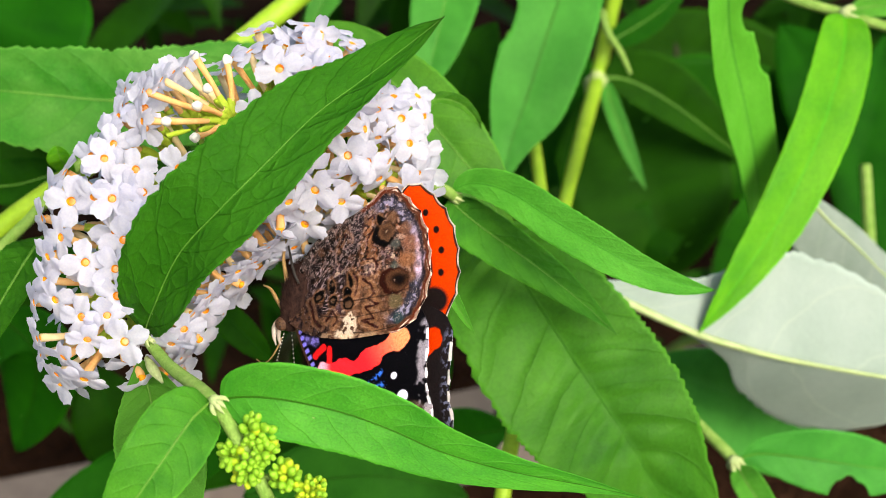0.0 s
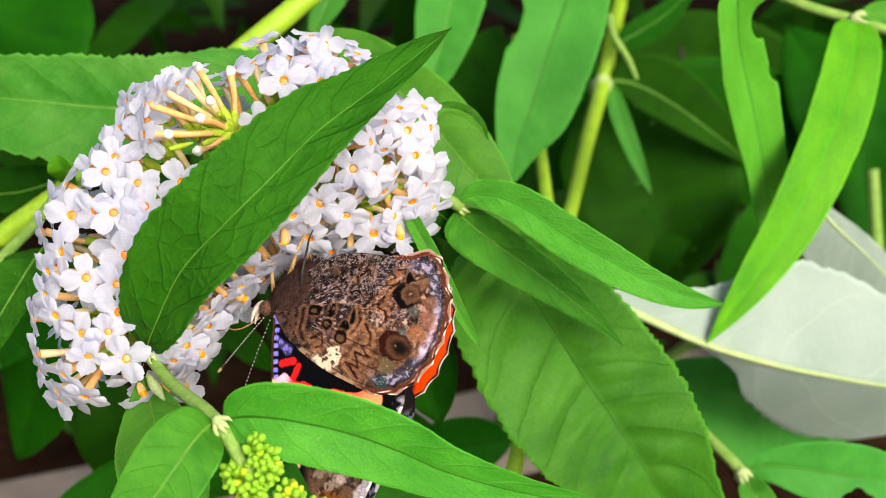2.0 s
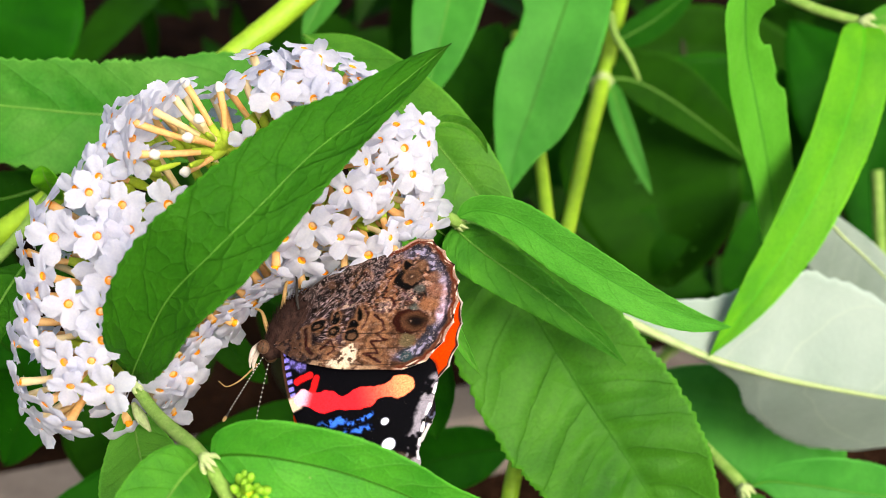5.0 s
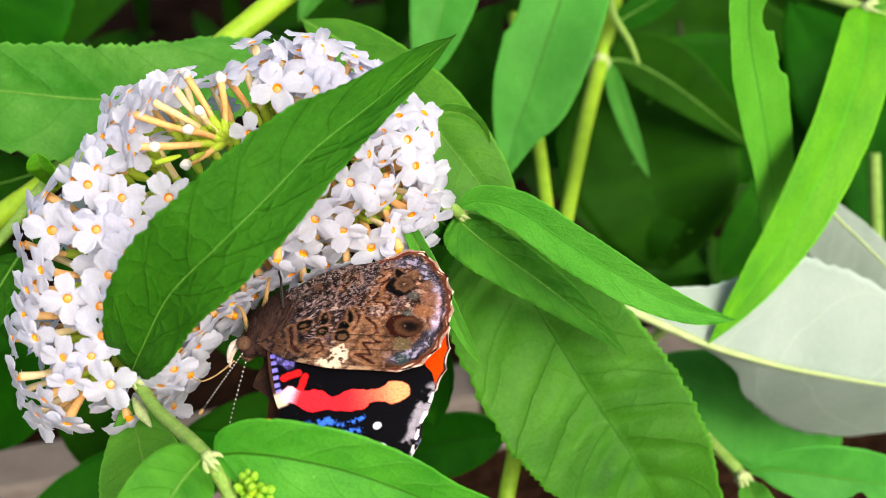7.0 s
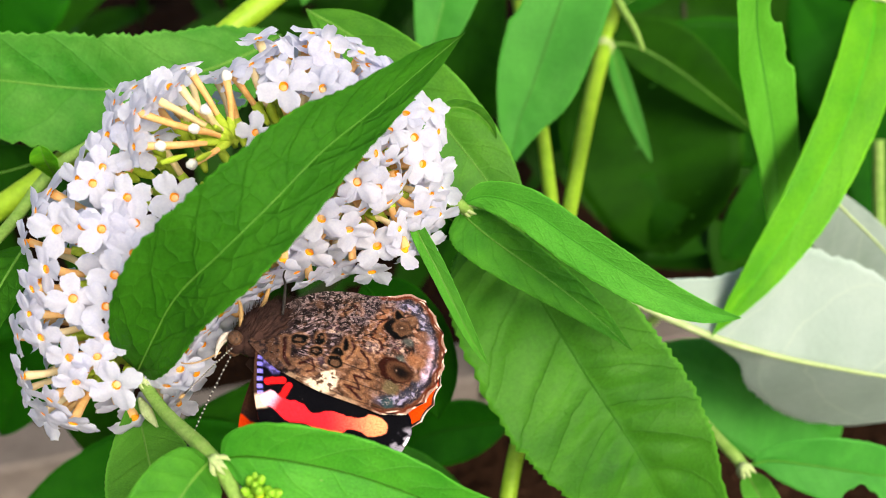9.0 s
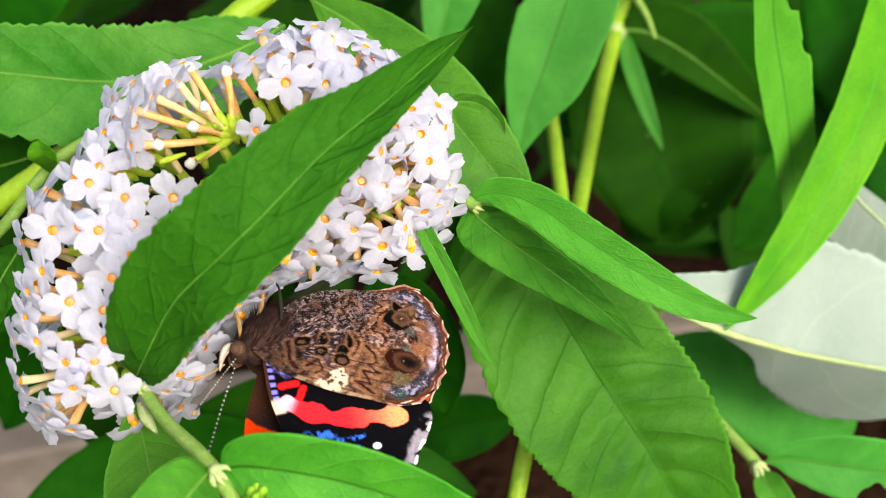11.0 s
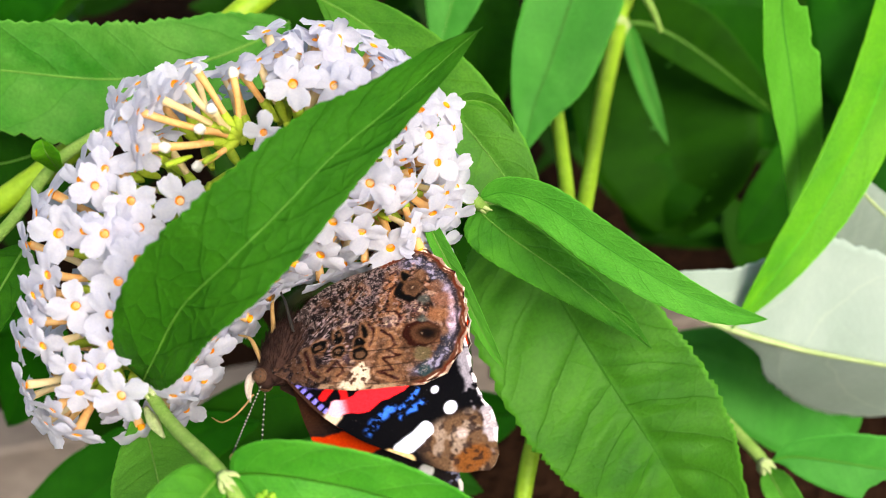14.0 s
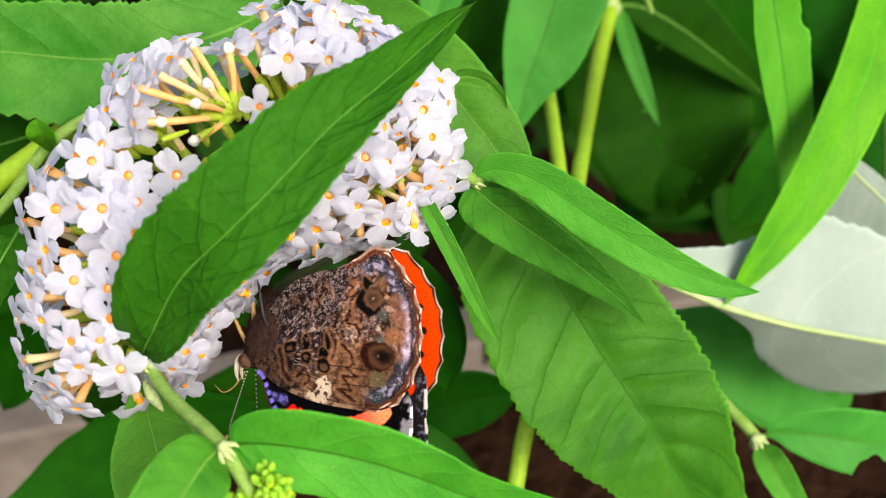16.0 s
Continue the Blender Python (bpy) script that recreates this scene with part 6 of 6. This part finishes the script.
def wing(parent, name, edge_points, root, under, upper, towards, veins, scallop, label):
    """A wing as two thin sheets of scales over a fan of veins. towards: +1 where the underside faces +y."""
    n, m = 440, 150
    pts = spline([(x, 0, z) for x, z in edge_points + edge_points[:1]], n)[:-1]
    ex = np.array([p.x for p in pts])
    ez = np.array([p.z for p in pts])
    k = np.arange(n)
    cut = scallop * (np.abs(np.sin(k / n * math.pi * 22)) ** 0.8 - 0.6) * np.where((k / n > 0.36) & (k / n < 0.80), 1.0, 0.0)
    rx, rz = root
    ln = np.hypot(ex - rx, ez - rz)
    ex, ez = ex - (ex - rx) / ln * cut, ez - (ez - rz) / ln * cut
    r = np.linspace(0.0, 1.0, m + 1)[1:] ** 0.8
    x = (rx + np.outer(r, ex - rx)).ravel()
    z = (rz + np.outer(r, ez - rz)).ravel()
    # distance to the rim, by the nearest rim points
    edge = np.full(x.shape, 1e9)
    for a in range(0, n):
        edge = np.minimum(edge, np.hypot(x - ex[a], z - ez[a]))
    ang = np.arctan2(z - rz, x - rx)
    rad = np.hypot(x - rx, z - rz)
    pleat = 0.10 * np.abs(np.sin(ang * veins)) * np.clip(rad / 8, 0, 1)
    camber = 0.9 * np.sin(np.clip(rad / 26, 0, 1) * math.pi) * 0.6 - 0.0025 * rad * rad * 0.4 + 0.35 * (fractal(x, z, 9, 60) - 0.5)
    y0 = towards * (camber + pleat)
    verts, cols = [], []
    for sheet, paint in ((0, under), (1, upper)):
        y = y0 - towards * 0.09 * sheet
        verts.append(np.stack([x, y, z], 1))
        shades = paint(x, z, edge)
        cols.append(shades if shades.shape[1] == 4 else np.concatenate([shades, np.zeros((len(x), 1))], 1))
    v = np.concatenate(verts) / 1000.0
    c = np.clip(np.concatenate(cols), 0, 1)
    c[: len(x), :3] = c[: len(x), :3] ** 1.62 * 1.86 * np.array([0.96, 0.99, 1.12])
    faces = []
    for sheet in (0, 1):
        o = sheet * n * m
        flip = (towards > 0) == (sheet == 0)
        for i in range(m - 1):
            for j in range(n):
                q = (o + i * n + j, o + i * n + (j + 1) % n, o + (i + 1) * n + (j + 1) % n, o + (i + 1) * n + j)
                faces.append(q if flip else q[::-1])
    last = (m - 1) * n
    for j in range(n):
        q = (last + j, last + (j + 1) % n, n * m + last + (j + 1) % n, n * m + last + j)
        faces.append(q)
    me = bpy.data.meshes.new(name)
    me.from_pydata(v.tolist(), [], faces)
    layer = me.color_attributes.new("scales", "FLOAT_COLOR", "POINT")
    layer.data.foreach_set("color", c.astype(np.float32).ravel())
    me.materials.append(WING)
    me.polygons.foreach_set("use_smooth", np.ones(len(faces), dtype=bool))
    me.update()
    ob = new(name, me)
    ob.parent = parent
    tagged(ob, label)
    return ob


FUR = plain_material("brown_fur", (0.014, 0.008, 0.008), (0.060, 0.030, 0.024), 900, 0.9, 0.5, 0.0002, sheen=0.1)
EYE_BROWN = plain_material("compound_eye", (0.055, 0.026, 0.015), (0.14, 0.068, 0.035), 2500, 0.35, 0.6, 0.0002)
PALP = plain_material("cream_palp", (0.42, 0.34, 0.29), (0.66, 0.59, 0.54), 900, 0.8, 0.5, 0.0002)
LEG = plain_material("ochre_leg", (0.30, 0.17, 0.06), (0.48, 0.31, 0.13), 1200, 0.5, 0.3, 0.0001)
INK = plain_material("black_horn", (0.012, 0.010, 0.010), (0.03, 0.025, 0.022), 1500, 0.5, 0.3, 0.0001)
PALE_RING = plain_material("pale_ring", (0.62, 0.58, 0.50), (0.78, 0.76, 0.70), 1500, 0.6, 0.3, 0.0001)


def place(xz, y=-1.8):
    return Vector((xz[0], y, xz[1])) / 1000


def limb(parent, name, points, radii, material, label=""):
    bm = bmesh.new()
    tube(bm, points, radii, 8, 24)
    return part(name, bm, material, parent, label)


def build_butterfly():
    b = thing("butterfly", (0, 0, 0), "butterfly with mottled brown hindwings and black forewings banded red", "butterfly")
    rnd = random.Random(8)
    wing(b, "hindwing", HIND_EDGE, (0.07, 0.05), hind_under, hind_upper, 1, 9, 0.45, "bark-brown mottled underside with two eyespots and a scalloped rim")
    near_fore = wing(b, "forewing", FORE_EDGE, (-0.82, 1.32), fore_under, fore_upper, 1, 10, 0.25, "black underside with a red band, white marks and a brown tip")
    far_hind = wing(b, "hindwing", HIND_EDGE, (0.07, 0.05), hind_under, hind_upper, -1, 9, 0.45, "dark upper side with an orange rim dotted black")
    far_fore = wing(b, "forewing", FORE_EDGE, (-0.82, 1.32), fore_under, fore_upper, -1, 10, 0.25, "black upper side with an orange band and white fringe")
    # trunk
    c = place((1.15, -3.61))
    ax = (place((7.01, -6.88)) - place((-3.43, 0.55))).normalized()
    out = Vector((0, 1, 0))
    bm = bmesh.new()
    ball(bm, c, (ax.cross(out) * 0.0038, out * 0.0029, ax * 0.0062), 22, 16, 0, 0.12)
    thorax = part("thorax", bm, FUR, b, "furry brown thorax")
    bm = bmesh.new()
    for _ in range(1700):
        d = Vector((rnd.gauss(0, 1), rnd.gauss(0, 1), rnd.gauss(0, 1))).normalized()
        p = c + ax.cross(out) * 0.0036 * d.x + out * 0.0027 * d.y + ax * 0.0062 * d.z
        nrm = (ax.cross(out) * d.x / 0.0036 + out * d.y / 0.0027 + ax * d.z / 0.0062).normalized()
        way = (nrm * 0.6 + ax * 0.9 + Vector((rnd.uniform(-.3, .3), rnd.uniform(-.3, .3), rnd.uniform(-.3, .3)))).normalized()
        ln, w = rnd.uniform(0.0012, 0.0026), 0.00006
        s = way.cross(nrm).normalized() * w
        u = nrm * w
        v = [bm.verts.new(q) for q in (p - s, p + s, p + u * 1.5, p + way * ln)]
        for f in ((0, 1, 3), (1, 2, 3), (2, 0, 3)):
            bm.faces.new([v[i] for i in f])
    part("fur", bm, FUR, thorax)
    bm = bmesh.new()
    tube(bm, [place((3.23, -3.73), -2.2), place((9.80, -3.36), -2.4), place((16.02, -3.22), -2.4), place((20.92, -3.48), -2.4)], [0.0018, 0.0022, 0.0018, 0.0006], 16, 24, 0, 0.05)
    part("abdomen", bm, FUR, b)
    # head
    h = place((-3.75, -1.25), -1.6)
    bm = bmesh.new()
    ball(bm, h, ((0.0017, 0, 0), (0, 0.0019, 0), (0, 0, 0.0018)), 16, 12, 0, 0.1)
    head = part("head", bm, FUR, b)
    for y in (-0.1, -3.1):
        bm = bmesh.new()
        e = place((-4.35, -1.05), y)
        ball(bm, e, ((0.00115, 0, 0), (0, 0.0009, 0), (0, 0, 0.0013)), 14, 10)
        eye = part("eye", bm, EYE_BROWN, head, "brown compound eye")
        for dx, dz in ((-0.45, -0.3), (0.1, -0.5), (0.35, 0.1), (-0.2, 0.25), (0.05, 0.7)):
            bm = bmesh.new()
            ball(bm, e + Vector((dx, 0.75 if y > -1 else -0.75, dz)) / 1000, ((0.00016, 0, 0), (0, 0.00014, 0), (0, 0, 0.00018)), 6, 5)
            part("dot", bm, INK, eye)
        limb(head, "palp", [place((-5.00, -2.30), y * 0.4 - 0.4), place((-6.10, -1.60), y * 0.4 - 0.3), place((-7.00, -0.30), y * 0.4 - 0.3), place((-7.60, 1.20), y * 0.4 - 0.5)], [0.00032, 0.00046, 0.00036, 0.0001], PALP, "cream palp")
    for y, tip in ((-0.6, place((-13.6, 8.6), 0.2)), (-2.6, place((-13.4, 14.4), -5.0))):
        pts = spline([place((-4.9, 0.3), y), place((-4.9, 0.3), y).lerp(tip, 0.5) + Vector((-0.0003, 0, 0.0002)), tip], 44)
        bm, rings = bmesh.new(), bmesh.new()
        tube(bm, pts[::4], [0.00008] * 10 + [0.00016, 0.00024], 8, 60)
        feeler = part("antenna", bm, INK, head, "black antenna ringed white")
        for a, q in zip(pts[1:39:2], pts[2:40:2]):
            tube(rings, [a, a.lerp(q, 0.5)], [0.000115], 8, 1)
        part("ring", rings, PALE_RING, feeler)
        bm = bmesh.new()
        t = (pts[-1] - pts[-3]).normalized()
        o = t.orthogonal().normalized()
        ball(bm, pts[-1], (o * 0.0003, t.cross(o) * 0.0003, t * 0.0006), 8, 6)
        part("club", bm, LEG, feeler)
    # legs
    limb(b, "leg", [place((-1.04, -4.09), -0.6), place((1.01, -6.86), 0.2), place((2.66, -10.44), 0.4), place((4.28, -13.51), -0.5), place((5.65, -15.18), -1.5)], [0.00036, 0.0004, 0.0003, 0.0002, 0.00012], LEG)
    limb(b, "leg", [place((3.38, -3.95), 1.0), place((3.90, -5.90), 1.6), place((4.81, -9.46), 1.4), place((5.06, -11.92), 0.6), place((6.36, -14.69), 0)], [0.00022, 0.00025, 0.0002, 0.00015, 0.00008], INK, "dark banded leg")
    limb(b, "leg", [place((-3.13, -2.60), -1.0), place((-2.80, -5.32), 0), place((-2.78, -7.61), 0.3), place((-3.98, -9.50), 0)], [0.00036, 0.00038, 0.00026, 0.00012], LEG)
    limb(b, "proboscis", [place((-6.6, 0.2), -1.8), place((-8.6, 1.1), -1.8), place((-10.6, 1.7), -1.8), place((-12.6, 1.5), -1.8), place((-13.6, -0.2), -1.8)], [0.00016, 0.00014, 0.00012, 0.0001, 0.00007], LEG)
    return b, near_fore, far_hind, far_fore


butterfly, near_forewing, far_hindwing, far_forewing = build_butterfly()



# ---------------------------------------------------------------- what moves
def motions():
    walk(butterfly, [
        (0, pose(-0.02514, -0.00081, 0.38353, 122.27, -45.55, 5.66)),
        (0.5, pose(-0.02615, -0.00172, 0.38627, 143.37, -33.48, -9.10)),
        (1, pose(-0.02728, -0.00356, 0.38943, 139.04, -24.99, -13.27)),
        (1.5, pose(-0.02805, -0.00024, 0.38621, 134.80, -19.56, -12.47)),
        (2, pose(-0.02711, -0.00271, 0.38883, 136.67, -18.60, -13.55)),
        (2.5, pose(-0.02734, -0.00032, 0.38690, 135.55, -17.72, -11.54)),
        (3, pose(-0.02533, -0.00088, 0.38646, 129.70, -27.74, 1.53)),
        (3.5, pose(-0.02446, -0.00547, 0.38990, 112.91, -23.35, 17.27)),
        (4, pose(-0.02634, -0.00026, 0.38621, 110.69, -22.46, 8.90)),
        (6.5, pose(-0.02465, -0.00639, 0.39092, 88.94, -17.82, 30.71)),
        (7, pose(-0.02793, -0.00653, 0.39094, 97.04, -10.13, 22.06)),
        (7.5, pose(-0.02936, -0.00509, 0.38837, 100.15, -6.54, 18.12)),
        (8, pose(-0.02838, -0.00488, 0.38859, 93.64, -8.28, 22.51)),
        (8.5, pose(-0.02927, -0.00702, 0.38977, 102.25, 1.96, 20.49)),
        (9, pose(-0.02976, -0.00787, 0.39131, 102.82, 9.56, 18.45)),
        (11.5, pose(-0.02977, -0.00698, 0.38937, 98.90, 8.28, 26.92)),
        (12, pose(-0.03048, -0.00636, 0.38841, 94.67, 9.95, 25.32)),
        (12.5, pose(-0.02902, -0.00620, 0.38814, 90.77, 9.53, 33.39)),
        (13, pose(-0.03080, -0.00734, 0.38923, 96.39, 14.24, 23.94)),
        (13.5, pose(-0.03078, -0.00885, 0.39140, 94.96, 20.35, 21.29)),
        (14, pose(-0.02816, -0.00767, 0.38749, 97.52, -15.91, 29.95)),
        (14.5, pose(-0.02982, -0.00837, 0.38559, 118.70, -16.93, 28.38)),
        (15, pose(-0.02956, -0.00640, 0.38140, 128.29, -43.16, 11.76)),
        (15.5, pose(-0.03044, -0.00598, 0.38058, 134.24, -48.16, -0.56)),
        (16, pose(-0.03193, -0.00504, 0.38049, 138.33, -39.11, -5.63)),
    ])
    walk(near_forewing, [
        (0, pose(-0.00118, -0.00040, 0.00072, 0.0, -7.6, 0)),
        (0.5, pose(-0.00166, -0.00040, 0.00113, 0.0, -6.5, 0)),
        (1, pose(-0.00226, -0.00040, 0.00081, 0.0, -5.5, 0)),
        (1.5, pose(-0.00186, -0.00040, 0.00075, 0.0, -5.6, 0)),
        (2, pose(-0.00200, -0.00040, 0.00092, 0.0, -5.8, 0)),
        (2.5, pose(-0.00199, -0.00040, 0.00067, 0.0, -6.0, 0)),
        (3, pose(-0.00119, -0.00040, 0.00106, 0.0, -6.2, 0)),
        (3.5, pose(0.00004, -0.00040, 0.00128, 0.0, -7.4, 0)),
        (4, pose(-0.00100, -0.00040, 0.00082, 2.0, -8.7, 0)),
        (6.5, pose(-0.00001, -0.00040, -0.00013, 8.0, -15.1, 0)),
        (7, pose(0.00004, -0.00040, 0.00011, 6.0, -14.4, 0)),
        (7.5, pose(-0.00034, -0.00040, -0.00011, 3.0, -10.4, 0)),
        (8, pose(-0.00019, -0.00040, -0.00045, 0.0, -14.5, 0)),
        (8.5, pose(-0.00003, -0.00040, -0.00048, 0.0, -14.5, 0)),
        (9, pose(-0.00018, -0.00040, -0.00038, 0.0, -14.4, 0)),
        (11.5, pose(0.00018, -0.00040, -0.00033, 0.0, -12.9, 0)),
        (12, pose(-0.00040, -0.00040, -0.00124, 0.0, -14.0, 0)),
        (12.5, pose(0.00055, -0.00040, -0.00049, 0.0, -15.1, 0)),
        (13, pose(-0.00040, -0.00040, -0.00110, 0.0, -15.0, 0)),
        (13.5, pose(-0.00033, -0.00040, -0.00094, 0.0, -15.1, 0)),
        (14, pose(-0.00059, -0.00040, 0.00082, 0.0, 8.4, 0)),
        (14.5, pose(-0.00045, -0.00040, 0.00150, 0.0, 2.4, 0)),
        (15, pose(-0.00114, -0.00040, 0.00183, 0.0, -2.1, 0)),
        (15.5, pose(-0.00277, -0.00040, 0.00108, 0.0, -1.6, 0)),
        (16, pose(-0.00211, -0.00040, 0.00190, 0.0, -1.2, 0)),
    ])
    walk(far_hindwing, [
        (0, pose(0.00328, -0.00380, 0.00150, 4.0, 0.0, 0)),
        (0.5, pose(0.00114, -0.00380, 0.00060, 4.0, 0.0, 0)),
        (1, pose(0.00103, -0.00380, -0.00060, 4.0, 0.0, 0)),
        (1.5, pose(0.00079, -0.00380, 0.00030, 4.0, 0.0, 0)),
        (2, pose(-0.00050, -0.00380, 0.00153, 4.0, 0.0, 0)),
        (2.5, pose(-0.00029, -0.00380, 0.00169, 4.0, 0.0, 0)),
        (3, pose(-0.00129, -0.00380, 0.00091, 4.0, 0.0, 0)),
        (3.5, pose(-0.00091, -0.00380, 0.00142, 4.0, 0.0, 0)),
        (4, pose(-0.00061, -0.00380, 0.00188, 4.0, 0.0, 0)),
        (6.5, pose(-0.00250, -0.00380, 0.00305, 4.0, 0.0, 0)),
        (7, pose(-0.00280, -0.00380, 0.00445, 4.0, 0.0, 0)),
        (7.5, pose(-0.00240, -0.00380, 0.00535, 4.0, 0.0, 0)),
        (8, pose(-0.00390, -0.00380, 0.00530, 4.0, 0.0, 0)),
        (8.5, pose(-0.00180, -0.00380, 0.00270, 4.0, 0.0, 0)),
        (9, pose(-0.00008, -0.00380, 0.00127, 4.0, 0.0, 0)),
        (11.5, pose(-0.00020, -0.00380, -0.00017, 4.0, 0.0, 0)),
        (12, pose(-0.00010, -0.00380, 0.00001, 4.0, 0.0, 0)),
        (12.5, pose(-0.00015, -0.00380, -0.00008, 4.0, 0.0, 0)),
        (13, pose(-0.00008, -0.00380, -0.00022, 4.0, 0.0, 0)),
        (13.5, pose(-0.00028, -0.00380, -0.00037, 4.0, 0.0, 0)),
        (14, pose(-0.00024, -0.00380, 0.00044, 4.0, 0.0, 0)),
        (14.5, pose(0.00056, -0.00380, -0.00000, 4.0, 0.0, 0)),
        (15, pose(0.00058, -0.00380, 0.00065, 4.0, 0.0, 0)),
        (15.5, pose(0.00200, -0.00380, 0.00177, 4.0, 0.0, 0)),
        (16, pose(0.00168, -0.00380, 0.00110, 4.0, 0.0, 0)),
    ])
    walk(far_forewing, [
        (0, pose(0.00197, -0.00320, 0.00192, 4.0, -11.6, 0)),
        (0.5, pose(0.00041, -0.00320, 0.00167, 4.0, -10.5, 0)),
        (1, pose(0.00092, -0.00320, 0.00118, 4.0, -9.5, 0)),
        (1.5, pose(0.00068, -0.00320, 0.00120, 4.0, -9.6, 0)),
        (2, pose(-0.00036, -0.00320, 0.00117, 4.0, -9.8, 0)),
        (2.5, pose(-0.00004, -0.00320, 0.00129, 4.0, -10.0, 0)),
        (3, pose(-0.00059, -0.00320, 0.00094, 4.0, -12.2, 0)),
        (3.5, pose(-0.00038, -0.00320, 0.00110, 4.0, -13.4, 0)),
        (4, pose(-0.00020, -0.00320, 0.00130, 4.0, -14.7, 0)),
        (6.5, pose(-0.00012, -0.00320, 0.00141, 9.0, -29.1, 0)),
        (7, pose(0.00016, -0.00320, 0.00201, 7.5, -28.4, 0)),
        (7.5, pose(0.00064, -0.00320, 0.00248, 5.5, -24.4, 0)),
        (8, pose(0.00032, -0.00320, 0.00216, 4.0, -28.5, 0)),
        (8.5, pose(0.00004, -0.00320, 0.00129, 4.0, -28.5, 0)),
        (9, pose(0.00040, -0.00320, 0.00121, 4.0, -28.4, 0)),
        (11.5, pose(0.00032, -0.00320, 0.00038, 4.0, -34.9, 0)),
        (12, pose(0.00047, -0.00320, 0.00056, 4.0, -36.0, 0)),
        (12.5, pose(0.00046, -0.00320, 0.00063, 4.0, -37.1, 0)),
        (13, pose(0.00047, -0.00320, 0.00041, 4.0, -29.3, 0)),
        (13.5, pose(0.00023, -0.00320, 0.00031, 4.0, -37.1, 0)),
        (14, pose(0.00023, -0.00320, 0.00065, 4.0, -13.6, 0)),
        (14.5, pose(0.00048, -0.00320, -0.00001, 4.0, -0.6, 0)),
        (15, pose(-0.00015, -0.00320, 0.00012, 4.0, -0.1, 0)),
        (15.5, pose(-0.00002, -0.00320, 0.00041, 4.0, 0.4, 0)),
        (16, pose(-0.00021, -0.00320, 0.00018, 4.0, 0.8, 0)),
    ])


motions()
